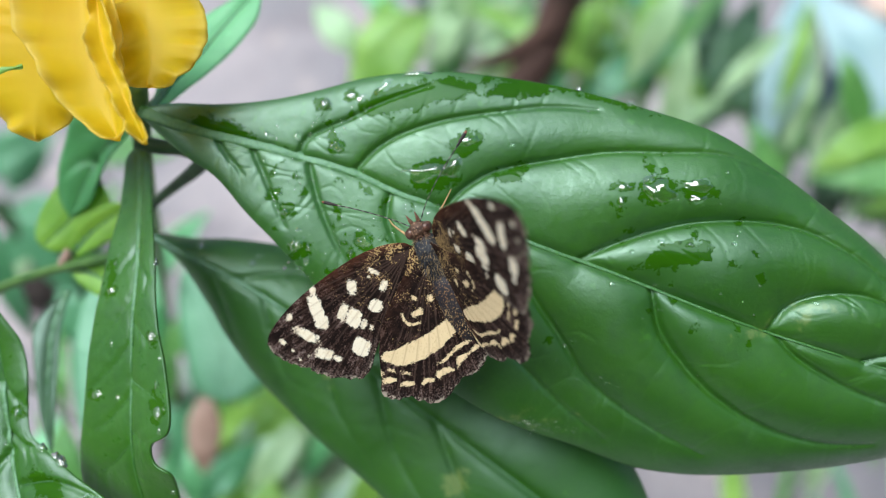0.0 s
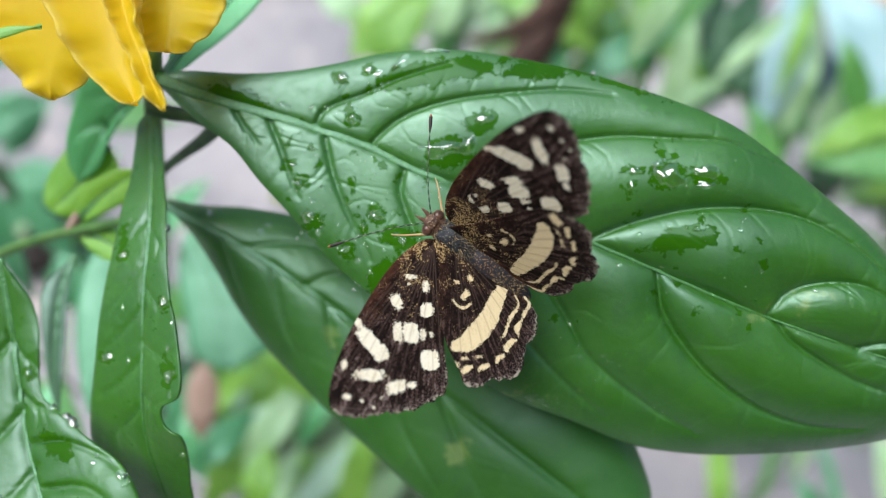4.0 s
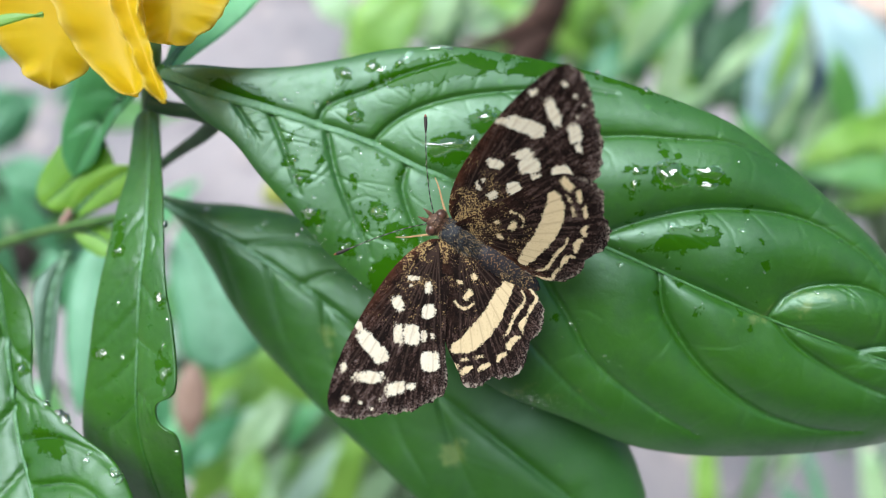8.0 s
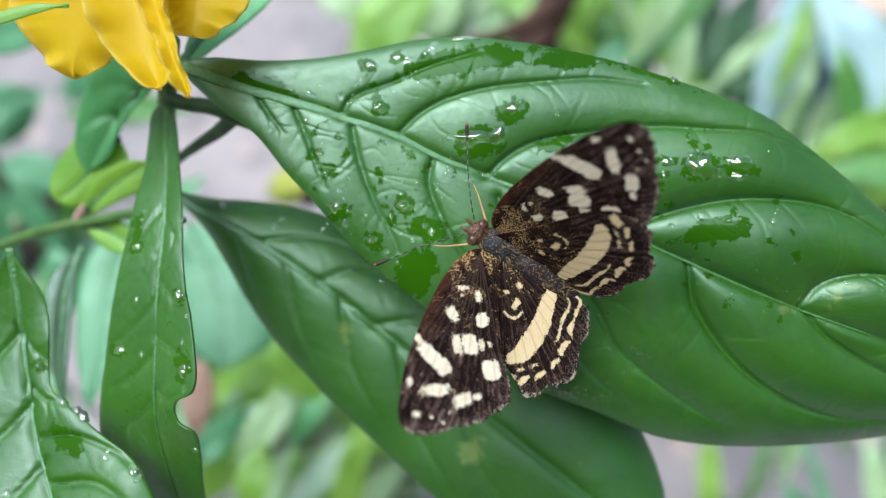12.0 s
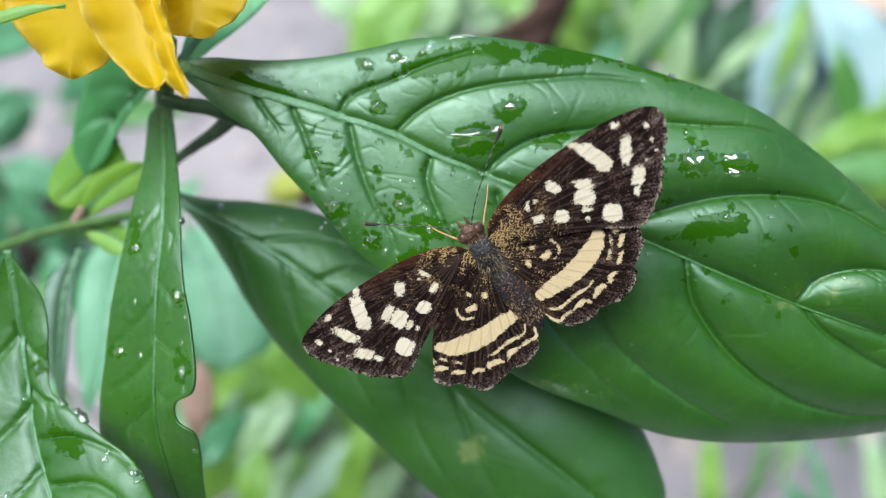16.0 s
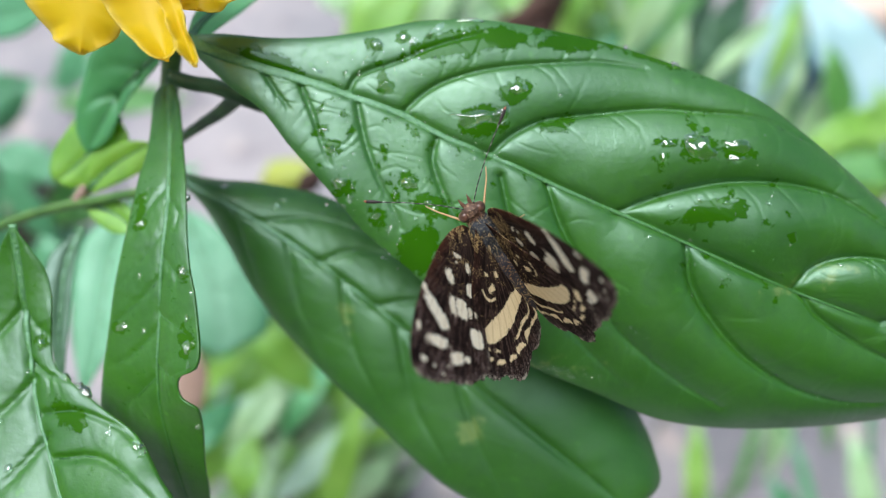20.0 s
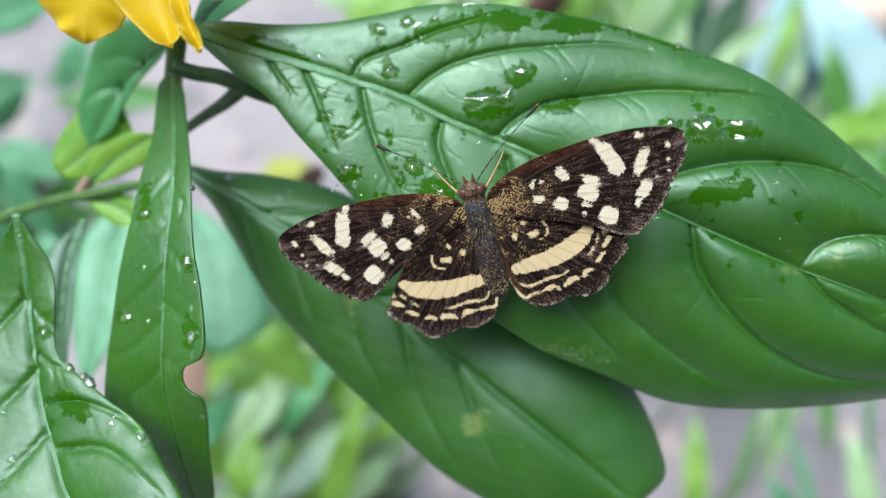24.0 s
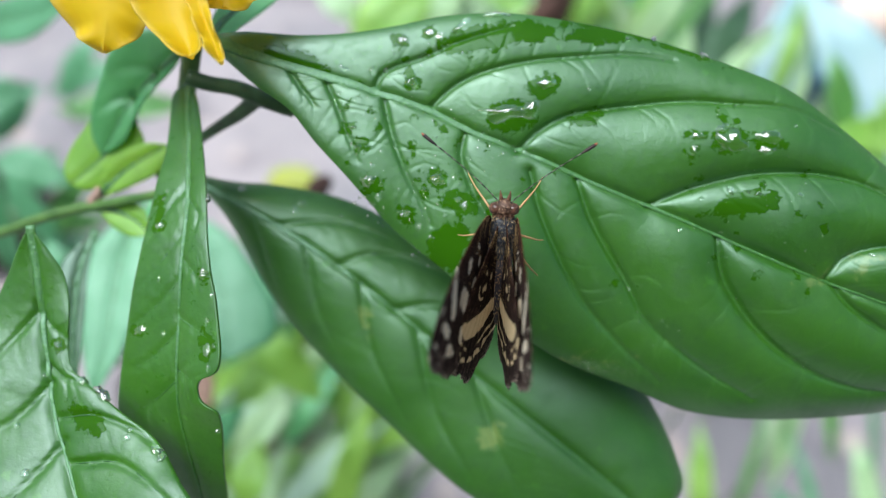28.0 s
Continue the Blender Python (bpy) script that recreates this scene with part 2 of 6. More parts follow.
def wing_material():
    q = Mat("wing_scales_upper")
    grain = q.noise(6500.0, 2.0, 0.7)
    mid = q.noise(1700.0, 4.0, 0.65)
    pale, cream, dust, vein, rim, rust = (q.attr(n) for n in ("pale", "cream", "dust", "vein", "rim", "rust"))
    way = q.t.nodes.new("ShaderNodeCombineXYZ")
    q.link(q.math("MULTIPLY", q.attr("turn"), 30.0), way.inputs[0])
    q.link(q.math("MULTIPLY", q.attr("reach"), 0.45), way.inputs[1])
    streak = q.noise(1.0, 4.0, 0.7, way.outputs[0])
    cloud = q.noise(520.0, 5.0, 0.7)
    outer = q.ramp(q.attr("reach"), 5.0, 15.0)
    dark = q.mix(q.ramp(mid, 0.3, 0.75), (0.006, 0.004, 0.0038), (0.018, 0.0105, 0.009))
    light = q.math("ADD", q.math("MULTIPLY", q.math("SUBTRACT", streak, 0.5), 2.6), q.math("MULTIPLY", q.math("SUBTRACT", cloud, 0.5), 1.7))
    light = q.math("ADD", light, q.math("MULTIPLY", q.math("SUBTRACT", grain, 0.5), 1.8))
    light = q.math("ADD", light, q.math("MULTIPLY", outer, 0.16))
    dark = q.mix(q.ramp(light, 0.08, 0.38, 0.0, 0.9), dark, (0.070, 0.040, 0.032))
    dark = q.mix(q.math("MULTIPLY", outer, q.ramp(light, 0.34, 0.6), clamp=True), dark, (0.18, 0.14, 0.13))
    dark = q.mix(q.math("MULTIPLY", rust, q.ramp(mid, 0.2, 0.7), clamp=True), dark, (0.10, 0.036, 0.018))
    thin = q.math("POWER", vein, 2.5)
    dark = q.mix(q.math("MULTIPLY", thin, 0.6, clamp=True), dark, (0.075, 0.048, 0.038))
    fringe = q.math("MULTIPLY", q.ramp(rim, 0.80, 0.97), q.ramp(q.math("ADD", mid, q.math("MULTIPLY", q.math("SUBTRACT", grain, 0.5), 0.7)), 0.47, 0.58), clamp=True)
    dark = q.mix(q.math("MULTIPLY", q.ramp(rim, 0.3, 1.0), q.ramp(grain, 0.50, 0.62), clamp=True), dark, (0.12, 0.09, 0.08))
    dark = q.mix(fringe, dark, (0.36, 0.31, 0.25))
    patch = q.ramp(q.noise(560.0, 3.0, 0.6), 0.38, 0.60, -0.55, 0.22)
    tiny = q.noise(7600.0, 2.0, 0.6)
    gold = q.ramp(q.math("ADD", q.math("ADD", dust, patch), q.math("MULTIPLY", q.math("SUBTRACT", tiny, 0.5), 3.6)), 1.08, 1.15)
    dark = q.mix(gold, dark, (0.42, 0.29, 0.13))
    edge = q.math("ADD", pale, q.math("MULTIPLY", q.math("SUBTRACT", mid, 0.5), 0.50))
    edge = q.math("ADD", edge, q.math("MULTIPLY", q.math("SUBTRACT", grain, 0.5), 0.55))
    edge = q.math("ADD", edge, q.math("MULTIPLY", q.math("SUBTRACT", streak, 0.5), 0.25))
    spot = q.mix(cream, (0.80, 0.76, 0.63), (0.72, 0.57, 0.33))
    spot = q.mix(q.math("MULTIPLY", thin, 0.4, clamp=True), spot, (0.30, 0.18, 0.09))
    spot = q.mix(q.math("MULTIPLY", q.ramp(light, 0.1, 0.5), 0.35), spot, (0.55, 0.42, 0.24))
    spot = q.mix(q.math("MULTIPLY", q.ramp(grain, 0.60, 0.72), 0.35), spot, (0.36, 0.24, 0.13))
    col = q.mix(q.ramp(edge, -0.02, 0.10), dark, spot)
    q.set(Base_Color=col, Roughness=0.8, Specular_IOR_Level=0.06)
    q.bump(q.math("ADD", grain, q.math("MULTIPLY", vein, 1.5)), 0.00004, 0.8)
    return q.m


def wing_under_material():
    q = Mat("wing_scales_under")
    mid = q.noise(700.0, 4.0, 0.6)
    col = q.mix(q.ramp(mid, 0.35, 0.65), (0.68, 0.53, 0.35), (0.85, 0.74, 0.57))
    col = q.mix(q.math("MULTIPLY", q.attr("vein"), 0.6, clamp=True), col, (0.42, 0.24, 0.12))
    q.set(Base_Color=col, Roughness=0.75, Specular_IOR_Level=0.25)
    q.bump(q.noise(5000.0, 2.0), 0.00004, 0.8)
    return q.m


PETAL, WATER, WING, WING_UNDER, GROUND = petal_material(), water_material(), wing_material(), wing_under_material(), ground_material()
def scaled(name, a, b, fleck, amount, rough=0.6):
    """A body covered in short dark scales with scattered paler ones."""
    q = Mat(name)
    col = q.mix(q.ramp(q.noise(1500.0, 5.0, 0.65), 0.35, 0.65), a, b)
    col = q.mix(q.ramp(q.noise(6000.0, 2.0), 0.62 - amount, 0.68 - amount), col, fleck)
    q.set(Base_Color=col, Roughness=rough)
    q.bump(q.noise(4000.0, 3.0), 0.00008)
    return q.m


FUR = scaled("fur_grey_blue", (0.005, 0.006, 0.010), (0.036, 0.042, 0.052), (0.20, 0.16, 0.09), 0.02)
FUR_GOLD = plain("fur_gold", (0.20, 0.13, 0.06), (0.42, 0.30, 0.14), 0.7, 1600.0)
ABDOMEN = scaled("abdomen_scales", (0.005, 0.005, 0.011), (0.018, 0.016, 0.022), (0.22, 0.12, 0.05), 0.04, 0.6)
HEAD = scaled("head_brown", (0.045, 0.022, 0.013), (0.12, 0.062, 0.038), (0.27, 0.17, 0.10), 0.05)
EYE = plain("eye_brown", (0.04, 0.018, 0.012), (0.14, 0.065, 0.042), 0.3, 2500.0)
PALP = plain("palp_rust", (0.09, 0.043, 0.024), (0.20, 0.10, 0.058), 0.7, 1800.0)
LEG = plain("leg_tan", (0.40, 0.22, 0.09), (0.55, 0.35, 0.17), 0.5, 1500.0)
CLUB = plain("club_dark", (0.012, 0.008, 0.008), (0.03, 0.016, 0.014), 0.6, 1500.0)
CLUB_TIP = plain("club_tip_rust", (0.22, 0.06, 0.03), (0.32, 0.10, 0.05), 0.6, 1500.0)


def antenna_material():
    q = Mat("antenna_banded")
    n = q.t.nodes.new("ShaderNodeTexWave")
    q.link(q.co, n.inputs["Vector"])
    n.bands_direction = "Y"
    n.inputs["Scale"].default_value = 700.0
    q.set(Base_Color=q.mix(q.ramp(n.outputs["Fac"], 0.6, 0.85), (0.012, 0.010, 0.010), (0.16, 0.15, 0.13)), Roughness=0.6)
    return q.m


ANTENNA = antenna_material()


# ---- mesh helpers ----
def mesh_object(name, verts, faces, mats, parent=None, label="", smooth=True, attrs=None, slots=None):
    me = bpy.data.meshes.new(name)
    me.from_pydata([tuple(p) for p in verts], [], [tuple(f) for f in faces])
    for m in mats if isinstance(mats, (list, tuple)) else [mats]:
        me.materials.append(m)
    me.polygons.foreach_set("use_smooth", [smooth] * len(me.polygons))
    if slots is not None:
        me.polygons.foreach_set("material_index", slots)
    for key, values in (attrs or {}).items():
        me.attributes.new(key, "FLOAT", "POINT").data.foreach_set("value", np.asarray(values, float).ravel())
    me.update()
    ob = new(name, me)
    if parent is not None:
        ob.parent = parent
    if label:
        tagged(ob, label)
    return ob


def spline(points, n):
    """A smooth curve through the points, n places along it."""
    p = np.array(points, float)
    if len(p) == 2:
        return p[0] + (p[1] - p[0]) * np.linspace(0, 1, n)[:, None]
    gap = np.maximum(np.linalg.norm(np.diff(p, axis=0), axis=1), 1e-6) ** 0.5
    knots = np.concatenate([[0], np.cumsum(gap)])
    q = np.vstack([2 * p[0] - p[1], p, 2 * p[-1] - p[-2]])
    fine = []
    for i in range(len(p) - 1):
        a, b, c, d = q[i:i + 4]
        t = np.linspace(0, 1, 24, endpoint=False)[:, None]
        fine.append(0.5 * (2 * b + (c - a) * t + (2 * a - 5 * b + 4 * c - d) * t**2 + (3 * b - a - 3 * c + d) * t**3))
    fine = np.vstack([*fine, p[-1:]])
    far = np.concatenate([[0], np.cumsum(np.linalg.norm(np.diff(fine, axis=0), axis=1))])
    s = np.linspace(0, far[-1], n)
    return np.stack([np.interp(s, far, fine[:, k]) for k in range(p.shape[1])], 1)


def distance(xy, line):
    """Distance of each of xy (n x 2) to a polyline, and how far along it, 0 to 1."""
    best, along = np.full(len(xy), 1e9), np.zeros(len(xy))
    for i in range(len(line) - 1):
        a, d = line[i], line[i + 1] - line[i]
        t = np.clip(((xy - a) @ d) / max(d @ d, 1e-12), 0, 1)
        r = np.linalg.norm(xy - a - t[:, None] * d, axis=1)
        along = np.where(r < best, (i + t) / (len(line) - 1), along)
        best = np.minimum(best, r)
    return best, along


def blobs(xy, spots, square=2.0):
    """A signed field in millimetres, above zero inside any of the rounded shapes (x, y, rx, ry, turn)."""
    f = np.full(len(xy), -9.0)
    for x, y, rx, ry, turn in spots:
        c, s = math.cos(radians(turn)), math.sin(radians(turn))
        d = xy - (x, y)
        a, b = d[:, 0] * c + d[:, 1] * s, d[:, 1] * c - d[:, 0] * s
        f = np.maximum(f, (1 - (np.abs(a / rx) ** square + np.abs(b / ry) ** square) ** (1 / square)) * min(rx, ry))
    return f


def grid_faces(n, m, flip=False):
    i, j = np.meshgrid(np.arange(n - 1), np.arange(m - 1), indexing="ij")
    a = (i * m + j).ravel()
    f = np.stack([a, a + m, a + m + 1, a + 1], 1)
    return f[:, ::-1] if flip else f


def leaf_sheet(name, mid, left, right, mat, veins=(), wet=(), origin=(0, 0, 0), parent=None, label="", n=60, m=31,
               puff=0.5, groove=0.3, wave=0.3, thick=0.25, fold=0.0, seed=0.0, net=None, marks=(), bulge=0.0, ruffle=0.0):
    """A leaf or petal blade between two edge curves and a midrib (millimetres, leaf frame), with sunk veins and
    the blade swelling between them; left and right are as seen from above with the tip ahead."""
    mid, left, right = spline(mid, n), spline(left, n), spline(right, n)
    t = np.linspace(-1, 1, m)
    k = np.abs(t)[None, :, None]
    edge = np.where(t[None, :, None] < 0, left[:, None], right[:, None])
    p = mid[:, None] * (1 - k) + edge * k
    p = p.reshape(-1, 3)
    tt, ss = np.tile(t, n), np.repeat(np.linspace(0, 1, n), m)
    xy = p[:, :2]
    dm = distance(xy, mid[:, :2])[0]
    rib = np.exp(-(dm / 0.5) ** 2)
    dip = -groove * 0.8 * rib
    soft = np.sqrt(dm**2 + 0.03)
    steep, broad, wide = (1 - np.exp(-soft / k) for k in (0.36, 2.4, 2.2))
    vein = np.zeros(len(p))
    for line in veins:
        line = spline(line, 28)[:, :2]
        d, along = distance(xy, line)
        w = 1 - 0.6 * along
        dip -= 1.6 * groove * w * np.exp(-(d / 0.24) ** 2)
        vein = np.maximum(vein, 0.12 * w * np.exp(-(d / 0.12) ** 2))
        soft = np.sqrt(d**2 + 0.03) + 2.2 * along**2
        steep, broad, wide = steep * (1 - np.exp(-soft / 0.36)), broad * (1 - np.exp(-soft / 2.4)), wide * (1 - np.exp(-soft / 2.2))
    if net:
        r = random.Random(int(seed * 10) + 7)
        for line in veins:
            line = spline(line, 28)[:, :2]
            for k in sorted(r.sample(range(2, 27), 11)):
                d = line[min(k + 1, 27)] - line[k - 1]
                d /= max(np.linalg.norm(d), 1e-6)
                a = r.choice((-1, 1)) * r.uniform(0.8, 1.3)
                d = np.array((d[0] * math.cos(a) - d[1] * math.sin(a), d[0] * math.sin(a) + d[1] * math.cos(a)))
                e = np.array((-d[1], d[0])) * r.uniform(-0.8, 0.8)
                size = r.uniform(2.5, net)
                twig = spline([line[k], line[k] + d * size * 0.5 + e, line[k] + d * size], 5)
                far, along = distance(xy, twig)
                w = 1 - 0.8 * along
                dip -= 0.055 * w * np.exp(-(far / 0.12) ** 2)
                vein = np.maximum(vein, 0.3 * w * np.exp(-(far / 0.08) ** 2))
    rise = puff * (0.35 * steep + 0.65 * broad) * (1 - np.abs(tt) ** 6)
    span = np.linalg.norm(edge - mid[:, None], axis=2).ravel()
    rise *= np.clip(span / 9.0, 0.3, 1.0)
    swell = np.clip((ss - 0.3) / 0.4, 0, 1)
    rise += bulge * swell * wide * (1 - np.abs(tt) ** 4)
    low = np.array([noise.noise(Vector((x * 0.09, y * 0.09, seed))) for x, y in xy])
    p[:, 2] += dip + rise + wave * low * (0.4 + np.abs(tt)) + fold * np.abs(tt) ** 1.6
    if ruffle:
        p[:, 2] += ruffle * tt**2 * np.array([noise.noise(Vector((7.0 * a, 2.0 * np.sign(b), seed))) + 0.5 * noise.noise(Vector((15.0 * a, 2.0 * np.sign(b), seed))) for a, b in zip(ss, tt)])
    attrs = {"mark": blobs(xy, marks) if marks else np.full(len(p), -9.0), "vein": vein, "wet": blobs(xy, wet) if wet else np.full(len(p), -9.0), "rim": np.abs(tt)}
    ob = mesh_object(name, (p - origin) * MM, grid_faces(n, m, True), mat, parent, label, attrs=attrs)
    if thick:
        s = ob.modifiers.new("thickness", "SOLIDIFY")
        s.thickness, s.offset = thick * MM, -1
    return ob


def tube(name, points, radii, mat, parent=None, label="", sides=10, n=24, origin=(0, 0, 0), flat=1.0):
    p = spline(points, n)
    r = np.interp(np.linspace(0, 1, n), np.linspace(0, 1, len(radii)), radii)
    d = np.gradient(p, axis=0)
    d /= np.linalg.norm(d, axis=1)[:, None]
    up = np.array((0.1, 0.2, 1.0))
    a = np.cross(d, up)
    a /= np.linalg.norm(a, axis=1)[:, None]
    b = np.cross(d, a)
    ang = np.linspace(0, 2 * np.pi, sides, endpoint=False)
    v = p[:, None] + r[:, None, None] * (np.cos(ang)[None, :, None] * a[:, None] + flat * np.sin(ang)[None, :, None] * b[:, None])
    v = v.reshape(-1, 3) - origin
    f = [(i * sides + j, i * sides + (j + 1) % sides, (i + 1) * sides + (j + 1) % sides, (i + 1) * sides + j)
         for i in range(n - 1) for j in range(sides)]
    f += [tuple(range(sides))[::-1], tuple(range((n - 1) * sides, n * sides))]
    return mesh_object(name, v * MM, f, mat, parent, label)


def lathe(name, rings, mat, parent=None, label="", sides=20, lump=0.0):
    """A body along y from rings of (y, z, half width, half height) in millimetres."""
    p = spline(rings, 5 * len(rings))
    ang = np.linspace(0, 2 * np.pi, sides, endpoint=False)
    v = []
    for y, z, rx, rz in p:
        for a in ang:
            k = 1 + lump * noise.noise(Vector((3 * math.cos(a), 3 * math.sin(a), 4 * y)))
            v.append((max(rx, 0.02) * k * math.cos(a), y, z + max(rz, 0.02) * k * math.sin(a)))
    n = len(p)
    f = [(i * sides + j, (i + 1) * sides + j, (i + 1) * sides + (j + 1) % sides, i * sides + (j + 1) % sides)
         for i in range(n - 1) for j in range(sides)]
    f += [tuple(range(sides)), tuple(range((n - 1) * sides, n * sides))[::-1]]
    return mesh_object(name, np.array(v) * MM, f, mat, parent, label)


def thing(name, label, category, group="", m=None):
    ob = new(name)
    ob.empty_display_size = 0.005
    ob.matrix_world = m or BASE
    return tagged(ob, label, category, group)


# ---- ground ----
def ground():
    r = random.Random(3)
    n = 41
    x = np.linspace(-1, 1, n)
    x = np.sign(x) * (np.abs(x) * 0.8 + np.abs(x) ** 9 * 400)
    v = [(a, b + 0.2, 0.0) for a in x for b in x]
    ob = mesh_object("ground", v, grid_faces(n, n), GROUND)
    tagged(ob, "pale pinkish-grey concrete ground, far out of focus", "ground", kind="structure")


ground()


def wall_behind():
    """Plain unseen wall, added behind the viewer to keep low sky off the leaves."""
    v = [(x, y, z) for x in (-3.0, 3.0) for y in (-1.25, -1.05) for z in (0.0, 2.3)]
    f = [(0, 1, 3, 2), (4, 6, 7, 5), (0, 4, 5, 1), (2, 3, 7, 6), (1, 5, 7, 3), (0, 2, 6, 4)]
    tagged(mesh_object("unseen_wall", v, f, WALL, smooth=False), "plain unseen grey-green wall, added to darken the leaf reflections", "wall", kind="structure")


wall_behind()

# ---- the main leaf with its drops ----
PIVOT = (-22.0, 16.0, -2.0)
WET_TOP = ((0.8, 17.4, 4.41, 1.35, 8), (5.0, 18.0, 2.59, 1.14, 0), (3.2, 10.0, 2.49, 1.56, 10), (6.3, 12.8, 1.66, 1.04, 10), (-5.8, 13.5, 0.78, 0.93, 0), (-6.7, 17.3, 0.88, 0.67, 0), (-4.2, 18.1, 0.62, 0.52, 0), (-11.9, 9.3, 0.62, 0.52, 30), (-10.8, 7.6, 0.62, 0.73, 30), (-2.8, -1.9, 2.34, 1.87, 60), (-3.6, 4.4, 1.14, 0.88, -10), (-9.8, 3.9, 1.14, 0.93, 30), (-6.7, 1.1, 0.73, 1.04, 30),)
WET_SIDE = ((-1.5, 2.1, 1.04, 1.87, 70), (-4.9, 3.2, 0.52, 0.73, 0), (10.2, 9.7, 1.82, 0.73, 20), (-16.6, 15.9, 2.85, 0.83, -20), (23.0, 7.3, 1.66, 1.30, 0), (26.4, 7.1, 1.35, 0.93, 0), (20.1, 7.8, 0.78, 0.42, 0), (19.8, 6.3, 0.42, 0.93, 0), (24.4, 1.6, 3.11, 1.14, 10), (16.4, 17.7, 3.11, 0.73, -15), (11.7, 17.7, 3.11, 0.93, 0), (23.1, 16.7, 2.08, 0.52, -25), (12.8, 18.3, 4.15, 0.67, -10), (19.0, 16.4, 3.11, 0.47, -22),)
few = random.Random(17)


def flecks(count, lines, near, small, large):
    """Small patches of water film scattered along lines on the leaf."""
    out = []
    for _ in range(count):
        a, b = few.choice(lines)
        f = few.random()
        x, y = (a[k] + (b[k] - a[k]) * f + few.gauss(0, near) for k in (0, 1))
        out.append((x, y, few.uniform(small, large), few.uniform(small, large), few.uniform(0, 90)))
    return tuple(out)


DAMP = (((-12.7, 13.0), (-7.5, 0.6)), ((-10.1, 3.2), (-4.4, -1.5)), ((-8.5, 11.0), (-4.9, 1.1)), ((-13.7, 13.5), (-1.2, 8.9)), ((-8.5, 15.1), (-2.3, 16.7)), ((-2.3, 7.3), (0.3, 1.1)), ((19.0, 3.2), (30.9, 2.6)), ((20.6, 7.3), (28.3, 7.3)), ((-0.2, 8.4), (6.0, 5.8)), ((21.6, -1.5), (31.4, -5.4)), ((13.8, -6.2), (18.0, -10.8)))
WET = WET_TOP + WET_SIDE + flecks(70, DAMP, 1.3, 0.1, 0.35)


def leaf_heights(blade, origin):
    """A look-up of a leaf's skin, in millimetres of the leaf frame."""
    me = blade.data
    tree = kdtree.KDTree(len(me.vertices))
    for i, q in enumerate(me.vertices):
        x, y, z = q.co / MM + Vector(origin)
        tree.insert((x, y, 0), i)
    tree.balance()
    return lambda x, y: me.vertices[tree.find((x, y, 0))[1]].co.z / MM + origin[2]


def leaf_thing(name, label, mid, left, right, mat, veins=(), origin=(0, 0, 0), rib=None, rib_size=(0.5, 0.1), **kw):
    """A leaf in parts: blade, midrib and side veins. Returns the thing and the look-up of its heights."""
    t = thing(name, label, "leaf", m=at(*origin))
    blade = leaf_sheet("blade", mid, left, right, mat, veins=veins, origin=origin, parent=t, **kw)
    height = leaf_heights(blade, origin)
    rib = rib or RIB_DEEP
    line = [(x, y, height(x, y) + 0.05) for x, y, z in spline(mid, 40)[:-1]]
    tube("midrib", line, np.linspace(rib_size[0], rib_size[1], 8) * (1, 0.92, 0.76, 0.6, 0.5, 0.45, 0.5, 0.6), rib, t, "raised pale midrib", n=90, origin=origin, flat=0.26)
    for v in veins:
        line = [(x, y, height(x, y) + 0.0) for x, y in spline(v, 20)[:, :2]]
        tube("side_vein", line, (0.06, 0.045, 0.03, 0.012), RIB_DEEP, t, sides=6, n=40, origin=origin, flat=0.6)
    return t, height


UPPER_VEINS = (((-9.5, 12.7), (-8.3, 14.6), (-4.4, 15.9), (-1.2, 17.2), (3.4, 18.5)),
               ((-4.3, 11.0), (-2.0, 13.0), (0.8, 14.3), (5.0, 15.2), (10.2, 15.6), (14.3, 15.7), (18.5, 15.1)),
               ((3.9, 6.9), (6.0, 8.8), (9.1, 10.2), (13.8, 10.8), (19.0, 11.2), (24.2, 10.8), (29.4, 10.2), (34.0, 8.1)),
               ((15.9, 1.6), (19.0, 2.8), (22.6, 3.8), (26.8, 4.4), (32.0, 4.1), (36.1, 2.9), (40.3, 0.1), (43.4, -3.1)),
               ((32.2, -5.6), (34.0, -3.5), (37.2, -2.6), (40.8, -3.1), (44.4, -5.4)),
               ((40.3, -8.7), (42.9, -8.3), (46.0, -9.3)),)
LOWER_VEINS = (((-13.9, 13.7), (-12.8, 11.1), (-12.0, 8.7), (-11.0, 6.1)),
               ((-8.5, 11.9), (-7.8, 8.5), (-6.5, 4.8), (-4.9, 1.6), (-4.4, 0.1)),
               ((-1.0, 8.7), (-1.4, 6.4), (-0.2, 2.9), (1.4, 0.1), (4.0, -4.2)),
               ((9.3, 4.3), (10.8, 0.1), (14.0, -5.5), (16.6, -9.9), (21.9, -14.3), (26.6, -17.2)),
               ((22.3, -1.4), (23.2, -5.7), (27.1, -11.0), (32.4, -14.8), (37.7, -16.5), (41.9, -16.7)),
               ((32.7, -5.8), (35.0, -8.4), (39.8, -11.5), (45.0, -13.6)),
               ((-17.3, 14.8), (-16.5, 13.5), (-14.9, 11.4)),
               ((5.0, 5.0), (6.1, 0.6), (9.3, -6.3), (13.5, -11.5), (17.7, -15.5)),)
